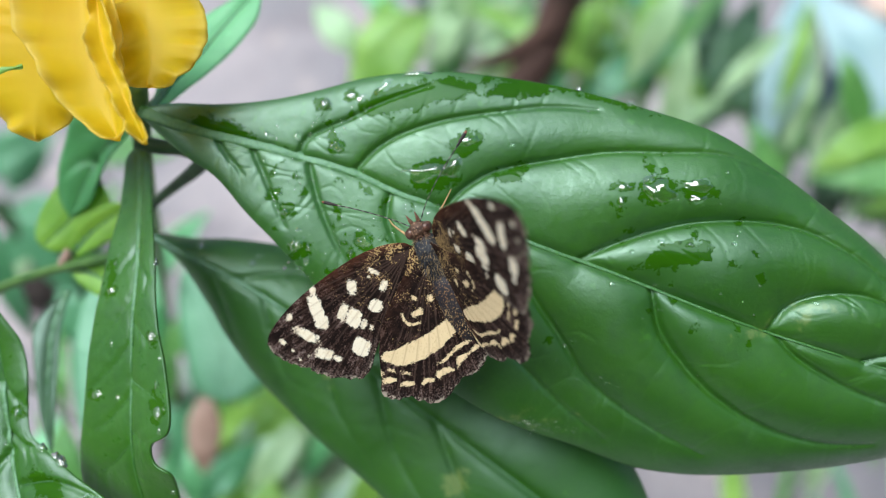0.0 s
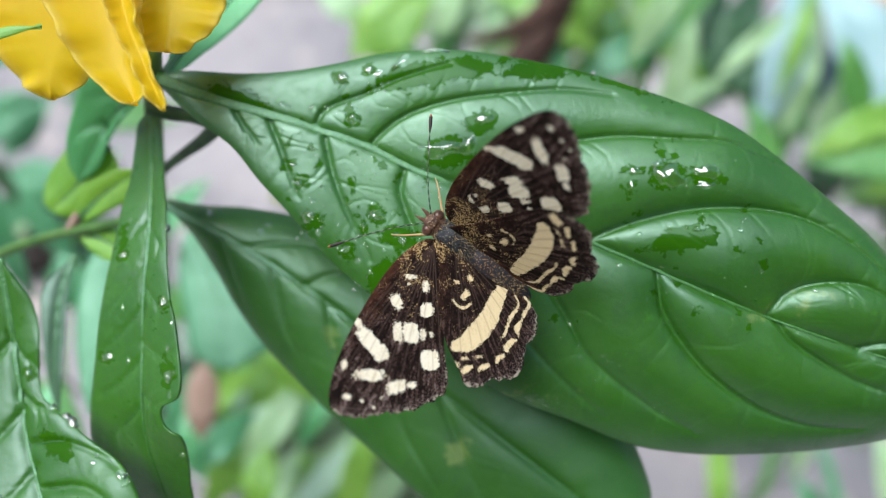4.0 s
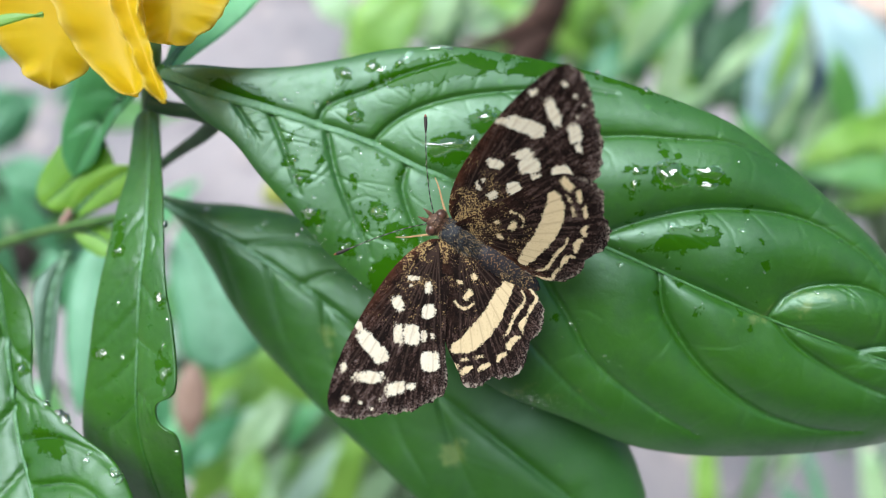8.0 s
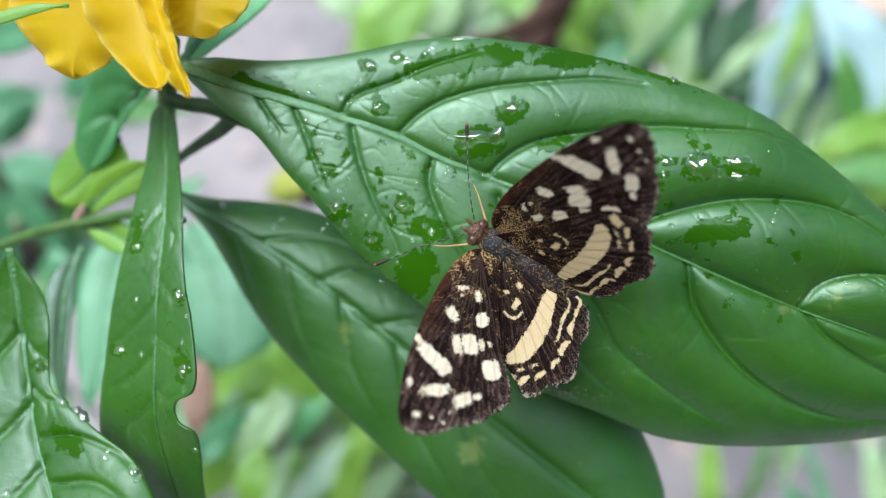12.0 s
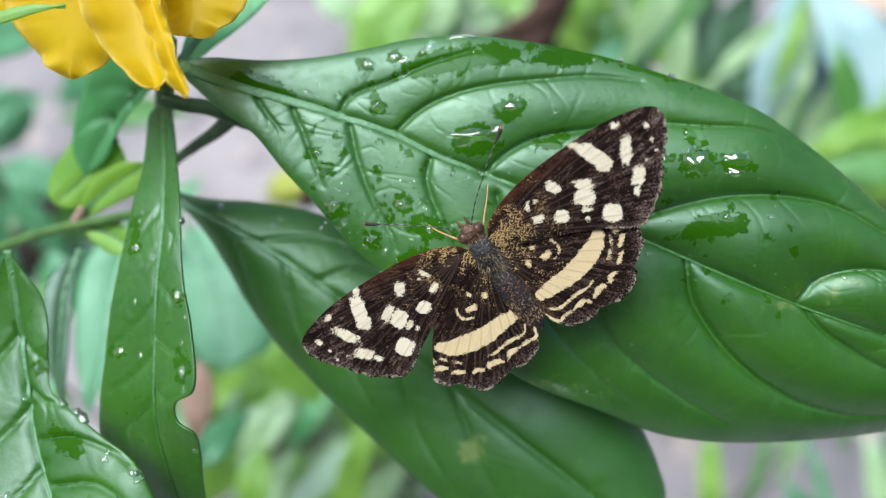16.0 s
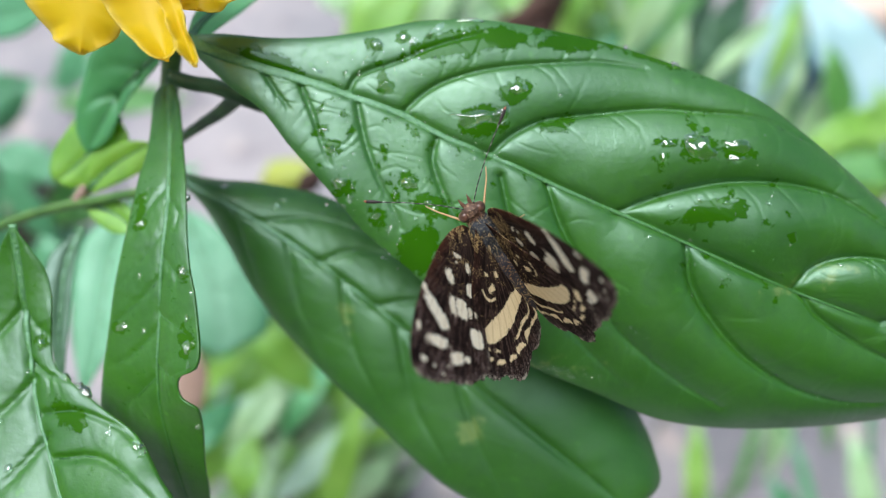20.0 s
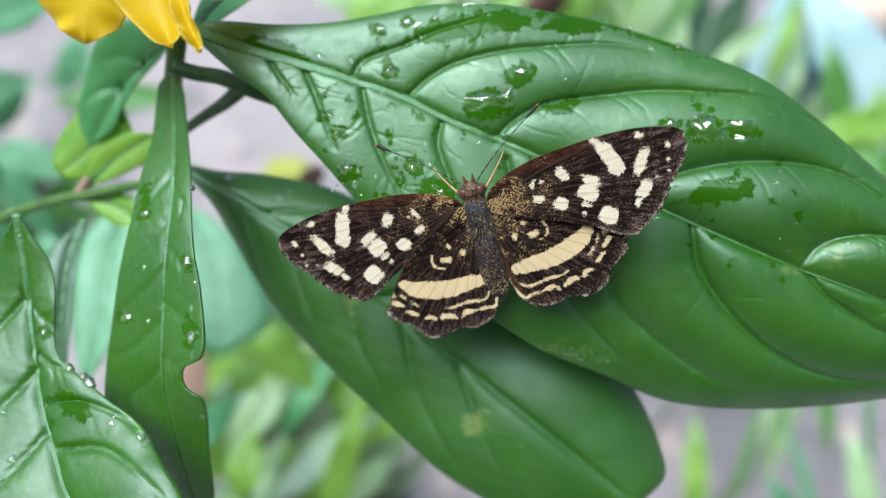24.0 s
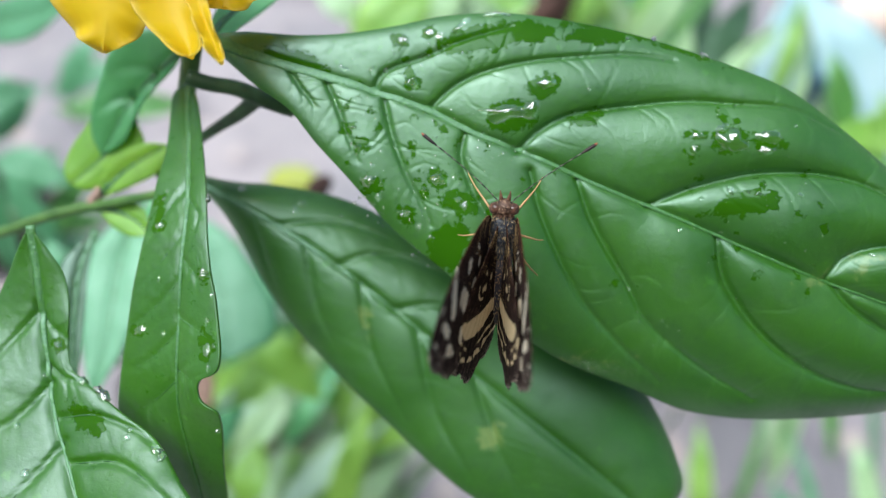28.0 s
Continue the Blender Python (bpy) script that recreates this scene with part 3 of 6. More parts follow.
main_leaf, main_height = leaf_thing(
    "broad_leaf", "broad glossy green leaf, wet with rain, sunken veins",
    ((-24.9, 18.2, -3.5), (-19.4, 16.0, -3.3), (-14.0, 14.3, -3.0), (-9.7, 12.9, -2.8), (-4.1, 10.8, -2.6), (-0.2, 8.7, -2.3), (4.5, 6.8, -2.1), (11.3, 3.6, -1.9), (19.1, 0.2, -1.7), (26.8, -3.4, -1.4), (32.1, -5.7, -1.2), (40.0, -8.7, -1.0), (46.1, -10.7, -0.7), (50.0, -12.3, -0.5)),
    ((-24.7, 18.6, -3.5), (-21.5, 18.7, -3.3), (-16.7, 18.3, -3.1), (-11.9, 18.4, -2.9), (-7.1, 19.0, -2.8), (-2.3, 19.8, -2.6), (3.5, 19.9, -2.4), (9.2, 19.1, -2.2), (14.4, 17.9, -2.0), (18.6, 16.6, -1.8), (24.3, 14.5, -1.6), (29.4, 12.1, -1.4), (34.5, 8.3, -1.2), (38.5, 4.7, -1.1), (42.6, 0.6, -0.9), (46.6, -5.1, -0.7), (50.0, -12.3, -0.5)),
    ((-24.8, 17.4, -4.0), (-22.6, 15.3, -3.5), (-20.3, 13.3, -2.9), (-17.5, 11.2, -2.3), (-14.9, 7.9, -2.3), (-12.5, 5.2, -2.4), (-10.2, 2.5, -2.4), (-7.6, -0.5, -2.4), (-3.3, -4.1, -2.4), (0.9, -7.9, -3.2), (5.1, -11.2, -3.9), (9.0, -13.6, -4.6), (14.5, -15.9, -5.3), (20.2, -18.5, -6.1), (24.7, -19.4, -6.0), (29.6, -19.7, -6.0), (35.1, -19.6, -6.0), (40.5, -19.2, -6.0), (46.1, -18.2, -5.9), (49.7, -15.9, -4.7), (52.1, -12.8, -3.5)),
    LEAF,
    veins=UPPER_VEINS + LOWER_VEINS,
    wet=WET, marks=((31.2, -5.6, 0.93, 0.26, 25), (35.2, -4.6, 0.21, 0.62, -30), (36.1, -3.6, 0.83, 0.16, -8), (9.1, -12.9, 1.14, 0.21, 20), (11.7, -13.8, 0.93, 0.21, 15),), origin=PIVOT, n=460, m=261, puff=1.15, groove=0.16, bulge=2.3, wave=0.35, net=6.0, rib=RIB, rib_size=(0.72, 0.12), fold=-0.4)


def drop(parent, origin, height, x, y, rx, ry, h, seed, turn=0.0):
    """One bead of water, a low dome with an uneven rim."""
    n, k = (32, 9) if max(rx, ry) > 0.6 else (20, 6)
    c, s = math.cos(radians(turn)), math.sin(radians(turn))
    e = max(0.3, 0.7 * max(rx, ry))
    z0 = sum(height(x + e * a, y + e * b) for a, b in ((1, 0), (-1, 0), (0, 1), (0, -1))) / 4
    sx = (height(x + e, y) - height(x - e, y)) / (2 * e)
    sy = (height(x, y + e) - height(x, y - e)) / (2 * e)
    v = [(x, y, z0 + h)]
    for i in range(1, k + 1):
        q = i / k
        for j in range(n):
            a = 2 * math.pi * j / n
            w = 1 + 0.45 * noise.noise(Vector((1.3 * math.cos(a), 1.3 * math.sin(a), seed))) + 0.2 * noise.noise(Vector((3.0 * math.cos(a), 3.0 * math.sin(a), seed + 7)))
            px, py = rx * q * w * math.cos(a), ry * q * w * math.sin(a)
            gx, gy = c * px - s * py, s * px + c * py
            lump = 1 + 0.55 * noise.noise(Vector((x + 1.4 * gx / max(rx, 0.5), y + 1.4 * gy / max(ry, 0.5), seed)))
            v.append((x + gx, y + gy, z0 + sx * gx + sy * gy + (h + 0.08) * (1 - q**2.6) * lump - 0.08))
    f = [(0, 1 + j, 1 + (j + 1) % n) for j in range(n)]
    f += [(1 + (i - 1) * n + j, 1 + i * n + j, 1 + i * n + (j + 1) % n, 1 + (i - 1) * n + (j + 1) % n) for i in range(1, k) for j in range(n)]
    f.append(tuple(1 + (k - 1) * n + j for j in range(n))[::-1])
    ob = mesh_object("water_drop", (np.array(v) - origin) * MM, f, WATER, parent)
    ob.visible_shadow = False
    return ob


DROPS_LEFT = ((-12.7, 12.5, 0.21, 0.21, 0), (-12.4, 15.0, 0.73, 0.36, -25), (-11.6, 9.3, 0.57, 0.31, -20), (-11.0, 7.5, 0.52, 0.42, 60), (-10.1, 4.4, 0.83, 0.62, 0), (-9.7, 5.8, 0.36, 0.31, 0), (-9.5, 14.6, 0.47, 0.52, 0), (-9.2, 2.9, 0.42, 0.52, 0), (-8.9, 4.1, 0.36, 0.47, 0), (-8.8, 7.1, 0.26, 0.31, 0), (-8.3, 14.7, 0.26, 0.26, 0), (-7.5, 16.1, 0.31, 0.21, 0), (-7.0, 1.1, 0.31, 0.36, 0), (-6.7, 17.4, 0.78, 0.57, 0), (-6.6, 1.3, 0.47, 0.47, 0), (-5.8, 13.4, 0.67, 0.78, 0), (-5.4, 0.1, 0.36, 0.31, 0), (-4.9, 3.4, 0.26, 0.42, 0),)
DROPS_TOP = ((-4.4, -1.0, 0.26, 0.31, 0), (-4.2, 18.1, 0.57, 0.47, 0), (-3.6, 4.4, 0.88, 0.73, 0), (-3.3, 17.7, 0.73, 0.42, 20), (-3.0, 1.1, 0.31, 0.26, 0), (-2.2, 4.5, 0.21, 0.36, 0), (-1.8, 2.4, 0.47, 0.36, 0), (-1.2, 1.9, 0.42, 0.47, 0), (-1.2, 16.1, 0.26, 0.21, 0), (-1.0, 18.8, 1.25, 0.47, 40), (1.9, 19.7, 1.35, 0.36, 0), (2.4, 7.3, 0.26, 0.21, 0), (2.6, 10.4, 2.08, 0.93, 5), (5.0, 10.7, 1.14, 0.83, 40), (6.6, 13.0, 0.93, 0.52, 10), (10.4, 12.4, 0.36, 0.31, 0), (14.3, 17.2, 0.26, 0.26, 0), (14.3, -6.2, 0.21, 0.21, 0),)
DROPS_RIGHT = ((16.9, 17.3, 0.26, 0.21, 0), (18.7, -0.7, 0.42, 0.26, 20), (19.8, 6.5, 0.31, 0.62, 0), (20.1, 7.8, 0.73, 0.36, 0), (20.6, 2.1, 0.31, 0.26, 0), (21.5, 15.5, 0.42, 0.42, 0), (22.3, 8.4, 0.73, 0.47, 30), (22.6, -1.1, 0.26, 0.21, 0), (23.0, 7.2, 1.45, 1.19, 0), (23.1, -6.2, 0.21, 0.16, 0), (23.2, 2.8, 0.36, 0.47, 0), (25.5, 2.4, 0.42, 0.31, 0), (26.4, 6.4, 0.93, 0.42, 0), (26.5, 7.6, 1.25, 0.67, 0), (29.2, 8.6, 0.26, 0.21, 0), (29.2, 2.3, 0.36, 0.31, 0), (31.2, -1.5, 0.21, 0.16, 0), (36.1, -3.3, 0.36, 0.21, -15),)
for i, (x, y, rx, ry, turn) in enumerate(DROPS_LEFT + DROPS_TOP + DROPS_RIGHT):
    drop(main_leaf, PIVOT, main_height, x, y, rx, ry, 0.42 * min(rx, ry) + 0.10, i * 1.7, turn)
# fine beads scattered along the midrib and the wet edge
scatter = random.Random(11)
for i in range(190):
    a, b = scatter.choice(DAMP)
    f = scatter.random()
    x, y = a[0] + (b[0] - a[0]) * f + scatter.gauss(0, 1.1), a[1] + (b[1] - a[1]) * f + scatter.gauss(0, 1.1)
    q = scatter.uniform(0.06, 0.2)
    drop(main_leaf, PIVOT, main_height, x, y, q, q * scatter.uniform(0.7, 1.2), q * 0.7, i * 0.37)



def fine_beads(parent, origin, height, lines, count, near, seed):
    """Very small beads of water along the ribs, too fine to tell apart, in one mesh."""
    r = random.Random(seed)
    v, f = [], []
    for _ in range(count):
        line = r.choice(lines)
        k = r.randrange(len(line) - 1)
        e = r.random()
        x, y = (line[k][c] + (line[k + 1][c] - line[k][c]) * e + r.gauss(0, near) for c in (0, 1))
        q, z, i = r.uniform(0.03, 0.085), height(x, y) - 0.01, len(v)
        v.append((x, y, z + 0.75 * q))
        for ring, up in ((0.6, 0.55), (1.0, 0.0)):
            v += [(x + q * ring * math.cos(a), y + q * ring * math.sin(a), z + q * up) for a in (0.0, 1.05, 2.09, 3.14, 4.19, 5.24)]
        f += [(i, i + 1 + j, i + 1 + (j + 1) % 6) for j in range(6)]
        f += [(i + 1 + j, i + 7 + j, i + 7 + (j + 1) % 6, i + 1 + (j + 1) % 6) for j in range(6)]
        f.append(tuple(i + 12 - j for j in range(6)))
    ob = mesh_object("fine_beads", (np.array(v) - origin) * MM, f, WATER, parent, "fine beads of water along the veins")
    ob.visible_shadow = False
    tagged(ob, kind="stuff")


MAIN_RIB = ((-19.4, 16.0), (-14.0, 14.3), (-9.7, 12.9), (-4.1, 10.8), (-0.2, 8.7), (4.5, 6.8), (11.3, 3.6), (19.1, 0.2), (26.8, -3.4))
fine_beads(main_leaf, PIVOT, main_height, (MAIN_RIB, MAIN_RIB, *UPPER_VEINS[:4], *LOWER_VEINS[:5]), 620, 0.16, 31)
fine_beads(main_leaf, PIVOT, main_height, (MAIN_RIB[1:6], *DAMP[:6], DAMP[8]), 330, 0.9, 32)

# a rough, beaded strip along the lower margin
for i in range(70):
    f = scatter.random()
    x, y = 9.2 + 5.9 * f + scatter.gauss(0, 0.3), -13.2 + -1.4 * f + scatter.gauss(0, 0.35)
    q = scatter.uniform(0.05, 0.16)
    drop(main_leaf, PIVOT, main_height, x, y, q * scatter.uniform(0.8, 1.8), q, q * 0.6, i * 0.71, scatter.uniform(0, 90))

# ---- leaves of the same plant ----
leaf, height = leaf_thing("lower_leaf", "large glossy green leaf beneath the broad leaf",
           ((-29.4, 6.7, -14.0), (-25.0, 4.2, -13.4), (-20.0, 1.4, -12.9), (-13.4, -2.9, -12.3), (-7.3, -7.5, -11.8), (-1.4, -12.3, -11.2), (4.4, -16.9, -10.7), (10.2, -21.4, -10.1), (15.9, -25.9, -9.6), (19.8, -29.2, -9.0)),
           ((-29.4, 7.1, -14.0), (-25.0, 6.2, -13.5), (-20.1, 5.8, -13.1), (-13.4, 4.4, -12.6), (-7.4, 1.8, -12.2), (0.9, -2.3, -11.7), (10.4, -8.2, -11.3), (17.3, -13.4, -10.8), (20.7, -18.6, -10.4), (22.5, -23.1, -9.9), (22.8, -26.4, -9.5), (19.8, -29.2, -9.0)),
           ((-29.4, 6.1, -14.0), (-26.2, 2.8, -13.5), (-23.7, -1.1, -13.1), (-21.5, -5.0, -12.6), (-18.1, -9.8, -12.2), (-13.3, -14.7, -11.7), (-8.5, -19.3, -11.3), (-3.7, -23.7, -10.8), (0.9, -27.3, -10.4), (6.7, -30.3, -9.9), (12.4, -31.6, -9.5), (19.8, -29.2, -9.0)),
           LEAF_DEEP, veins=(((-19.7, 1.4), (-15.6, 1.8), (-11.5, 1.2), (-7.9, -0.2)), ((-13.2, -2.9), (-9.7, -1.7), (-5.0, -2.6), (-0.2, -4.7)), ((-7.3, -7.5), (-2.6, -7.0), (2.1, -8.8)), ((-22.7, 2.7), (-21.5, -1.7), (-20.3, -5.3)), ((-16.8, -0.6), (-15.6, -7.0), (-13.2, -12.9)), ((-10.9, -4.8), (-9.7, -11.7), (-6.1, -19.4)), ((-5.0, -9.5), (-3.2, -17.7), (0.9, -25.3)), ((0.9, -14.1), (3.3, -21.2), (6.8, -28.9)),), n=160, m=91, puff=1.15, groove=0.14, wave=0.7, net=7.0, fold=-2.2, seed=4.0, marks=((-10.6, -8.2, 0.67, 0.57, 0), (2.8, -20.6, 1.45, 1.25, 60), (-10.3, -9.4, 0.31, 0.42, 0),))
for i, (x, y, rx, ry, turn) in enumerate(((-23.9, 5.3, 0.47, 0.42, 0), (-18.1, 3.0, 0.42, 0.47, 0), (-17.4, 3.7, 0.47, 0.36, 0), (-9.7, -1.7, 0.31, 0.26, 0), (-13.2, 2.4, 0.26, 0.26, 0),)):
    drop(leaf, (0, 0, 0), height, x, y, rx, ry, 0.35 * min(rx, ry) + 0.1, i * 2.3 + 50, turn)
leaf, height = leaf_thing("narrow_leaf", "narrow hanging green leaf with water drops and a bitten edge",
           ((-28.4, 16.2, -10.0), (-28.2, 13.7, -9.5), (-27.1, 8.0, -6.0), (-26.4, 2.3, -3.0), (-26.6, -3.1, -2.0), (-26.7, -8.3, -1.6), (-26.8, -13.0, -1.5), (-26.6, -17.4, -2.3), (-25.7, -23.7, -4.8), (-24.6, -32.6, -9.5)),
           ((-28.4, 16.2, -10.0), (-27.2, 13.6, -9.0), (-26.0, 9.7, -6.0), (-24.8, 4.9, -3.0), (-24.2, 0.7, -1.5), (-23.6, -3.1, -0.4), (-23.0, -5.6, 0.2), (-22.6, -8.1, 0.7), (-22.3, -10.6, 1.0), (-22.5, -12.1, 1.0), (-23.2, -12.7, 0.7), (-24.3, -13.2, 0.2), (-24.6, -14.0, -0.0), (-24.3, -15.1, -0.1), (-23.5, -15.7, 0.0), (-22.7, -16.3, -0.2), (-22.6, -18.2, -1.4), (-22.9, -21.7, -3.0), (-23.1, -26.5, -5.7), (-24.6, -32.6, -9.5)),
           ((-28.4, 16.2, -10.0), (-30.0, 14.7, -10.0), (-30.0, 12.4, -9.0), (-29.7, 8.7, -7.0), (-30.0, 5.1, -5.0), (-30.7, 0.1, -4.0), (-31.3, -3.1, -3.8), (-31.8, -5.8, -3.7), (-32.3, -9.1, -3.8), (-32.8, -11.8, -4.2), (-33.2, -14.0, -4.7), (-33.7, -17.0, -5.8), (-33.4, -20.4, -6.5), (-31.7, -25.4, -8.0), (-28.7, -29.6, -9.2), (-24.6, -32.6, -9.5)),
           LEAF_WET, veins=(((-26.4, 5.0), (-28.2, 2.6), (-30.2, -0.6)), ((-26.5, 0.4), (-28.6, -2.4), (-31.0, -4.9)), ((-26.6, -4.2), (-29.0, -6.6), (-31.8, -8.6)), ((-26.7, -8.9), (-29.4, -11.4), (-32.4, -13.0)), ((-26.8, -13.4), (-29.7, -15.8), (-32.8, -17.2)), ((-26.4, 3.4), (-24.8, 1.4)), ((-26.6, -2.2), (-24.2, -4.6)), ((-26.7, -7.6), (-23.6, -9.4)), ((-26.8, -12.4), (-24.9, -13.4))), n=140, m=51, puff=0.3, groove=0.1, wave=0.5, fold=-0.3, seed=8.0, net=3.5, rib=RIB, rib_size=(0.4, 0.15), wet=((-23.6, -10.0, 0.8, 1.5, 0), (-24.2, -3.8, 0.6, 0.8, 0), (-29.1, 0.8, 0.73, 0.6, 0), (-30.9, -9.0, 0.8, 0.52, 0), (-29.3, 2.4, 0.5, 1.6, 0)))
for i, (x, y, rx, ry, turn) in enumerate(((-23.6, -10.4, 0.55, 0.70, 0), (-24.2, -3.6, 0.55, 0.62, 0), (-23.3, -5.5, 0.28, 0.3, 0), (-23.7, -7.9, 0.36, 0.45, 0), (-29.1, 0.8, 0.62, 0.5, 20), (-30.9, -9.0, 0.75, 0.42, 15), (-28.3, -9.2, 0.33, 0.40, 0), (-23.4, -12.1, 0.30, 0.42, 0), (-23.0, -18.0, 0.3, 0.34, 0), (-28.9, 3.4, 0.36, 0.3, 0), (-28.6, 4.2, 0.28, 0.24, 0), (-24.4, 3.3, 0.3, 0.36, 0), (-28.8, -4.2, 0.26, 0.4, 0), (-23.0, -10.1, 0.3, 0.36, 0))):
    drop(leaf, (0, 0, 0), height, x, y, rx, ry, 0.35 * min(rx, ry) + 0.1, i * 2.3 + 50, turn)
leaf, height = leaf_thing("corner_leaf", "broad wet green leaf with a curled edge",
           ((-40.9, 0.8, -3.0), (-40.4, -3.2, -3.2), (-39.6, -9.1, -3.2), (-37.9, -16.3, -1.8), (-35.6, -21.0, 0.2), (-33.1, -25.1, 1.8), (-26.5, -29.3, 3.8)),
           ((-40.9, 0.8, -3.0), (-39.2, -1.6, -3.2), (-37.9, -3.7, -3.3), (-37.2, -6.9, -3.2), (-37.2, -10.1, -2.9), (-36.7, -12.2, -2.5), (-35.1, -13.5, -1.8), (-31.6, -15.8, -0.3), (-28.0, -18.1, 1.3), (-25.8, -20.4, 2.5), (-23.2, -23.5, 3.7), (-22.3, -25.7, 4.2), (-23.0, -28.1, 4.3), (-26.5, -29.3, 3.8)),
           ((-40.9, 0.8, -3.0), (-42.5, -2.2, -3.4), (-44.7, -7.0, -3.6), (-46.4, -13.9, -3.0), (-46.4, -20.4, -1.4), (-43.5, -25.9, 0.8), (-36.5, -29.2, 2.8), (-26.5, -29.3, 3.8)),
           LEAF_WET, veins=(((-40.4, -6.5), (-38.9, -8.6), (-37.4, -9.6)), ((-38.8, -12.2), (-37.2, -13.2), (-35.2, -13.6)), ((-37.2, -16.8), (-33.6, -16.4), (-29.6, -17.6), (-26.4, -19.6)), ((-35.2, -20.5), (-31.0, -20.2), (-27.0, -22.0), (-24.0, -24.4)), ((-40.2, -7.2), (-42.2, -9.6), (-44.9, -12.6)), ((-38.3, -13.6), (-41.0, -16.6), (-45.0, -19.4)), ((-36.3, -18.6), (-38.8, -21.8), (-42.2, -25.4))), n=110, m=61, puff=1.15, groove=0.18, wave=1.0, ruffle=0.6, net=4.0, seed=12.0, rib=RIB, rib_size=(0.45, 0.2), wet=((-34.5, -16.6, 2.2, 1.0, -30), (-38.1, -10.3, 0.6, 0.6, 0), (-26.3, -18.4, 0.9, 0.7, -30)))
for i, (x, y, rx, ry, turn) in enumerate(((-38.1, -10.3, 0.45, 0.5, 0), (-33.1, -14.7, 0.7, 0.5, -30), (-27.6, -19.0, 0.6, 0.4, -20), (-27.1, -19.6, 0.4, 0.35, 0), (-33.8, -14.2, 0.5, 0.4, 0), (-39.5, -21.3, 0.5, 0.45, 0), (-41.1, -17.4, 0.4, 0.4, 0), (-30.4, -18.1, 0.4, 0.3, -20), (-30.2, -17.5, 0.3, 0.3, 0), (-39.0, -13.1, 0.26, 0.3, 0), (-35.3, -13.5, 0.5, 0.35, -30))):
    drop(leaf, (0, 0, 0), height, x, y, rx, ry, 0.35 * min(rx, ry) + 0.1, i * 2.3 + 50, turn)
leaf, height = leaf_thing("small_leaf", "small dark green leaf between the larger leaves",
           ((-41.8, 1.0, -20.0), (-43.1, -3.3, -19.0), (-43.3, -7.7, -18.0), (-43.1, -12.7, -17.0), (-42.2, -17.6, -16.0)),
           ((-41.8, 1.0, -20.0), (-42.2, -3.6, -19.0), (-42.1, -7.7, -18.0), (-42.1, -12.7, -17.0), (-42.2, -17.6, -16.0)),
           ((-41.8, 1.0, -20.0), (-45.1, -2.6, -19.0), (-44.9, -6.5, -18.0), (-43.8, -12.7, -17.0), (-42.2, -17.6, -16.0)),
           LEAF_DARK, veins=(), n=30, m=17)
leaf, height = leaf_thing("shaded_leaf", "green leaf hanging behind the yellow flower",
           ((-30.0, 20.7, -14.0), (-33.7, 18.4, -16.0), (-36.9, 16.0, -18.0), (-39.3, 12.6, -19.0), (-41.3, 9.5, -20.0)),
           ((-30.0, 20.7, -14.0), (-31.3, 18.8, -15.0), (-32.9, 17.5, -16.0), (-35.1, 15.8, -17.0), (-36.9, 13.4, -18.0), (-38.3, 11.0, -19.0), (-41.3, 9.5, -20.0)),
           ((-30.0, 20.7, -14.0), (-33.5, 22.5, -15.0), (-36.7, 22.7, -16.0), (-39.2, 20.8, -17.0), (-40.5, 18.2, -18.0), (-41.9, 15.1, -19.0), (-42.4, 12.1, -20.0), (-41.3, 9.5, -20.0)),
           LEAF_SHADE, veins=(((-33.7, 18.4), (-36.6, 19.0), (-39.0, 18.6)), ((-36.9, 16.0), (-39.2, 15.6), (-41.2, 14.4)), ((-33.7, 18.4), (-34.6, 16.8)), ((-36.9, 16.0), (-37.2, 14.0))), n=40, m=21)
leaf, height = leaf_thing("young_leaf", "lime-green young leaf, out of focus",
           ((-37.3, 13.7, -19.5), (-39.7, 11.1, -20.0), (-42.4, 8.5, -20.5), (-45.4, 6.3, -21.0)),
           ((-37.3, 13.7, -19.5), (-36.4, 11.2, -20.0), (-37.6, 8.6, -20.5), (-40.7, 6.6, -21.0), (-43.3, 5.6, -21.0), (-45.4, 6.3, -21.0)),
           ((-37.3, 13.7, -19.5), (-41.3, 14.4, -20.0), (-43.8, 12.1, -20.5), (-45.6, 9.6, -21.0), (-46.0, 7.6, -21.0), (-45.4, 6.3, -21.0)),
           LEAF_YOUNG, veins=(), n=30, m=17)
leaf, height = leaf_thing("young_leaf", "narrow lime-green young leaf on a branch, out of focus",
           ((-42.6, 4.3, -21.0), (-39.0, 7.5, -20.0), (-35.7, 9.4, -19.0), (-32.9, 10.6, -18.0)),
           ((-42.6, 4.3, -21.0), (-40.6, 8.5, -20.0), (-36.7, 10.7, -19.0), (-32.9, 10.6, -18.0)),
           ((-42.6, 4.3, -21.0), (-38.0, 5.9, -20.0), (-34.1, 7.8, -19.0), (-32.9, 10.6, -18.0)),
           LEAF_YOUNG, veins=(), n=30, m=13)
leaf, height = leaf_thing("young_leaf", "small olive-green leaf at the branch tip, out of focus",
           ((-41.9, 3.6, -20.5), (-39.6, 3.2, -20.0), (-36.9, 2.0, -19.0), (-35.0, 0.3, -18.0)),
           ((-41.9, 3.6, -20.5), (-38.9, 4.3, -20.0), (-36.0, 3.3, -19.0), (-35.0, 0.3, -18.0)),
           ((-41.9, 3.6, -20.5), (-40.2, 1.7, -20.0), (-37.6, 0.3, -19.0), (-35.0, 0.3, -18.0)),
           LEAF_YOUNG, veins=(), n=30, m=13)
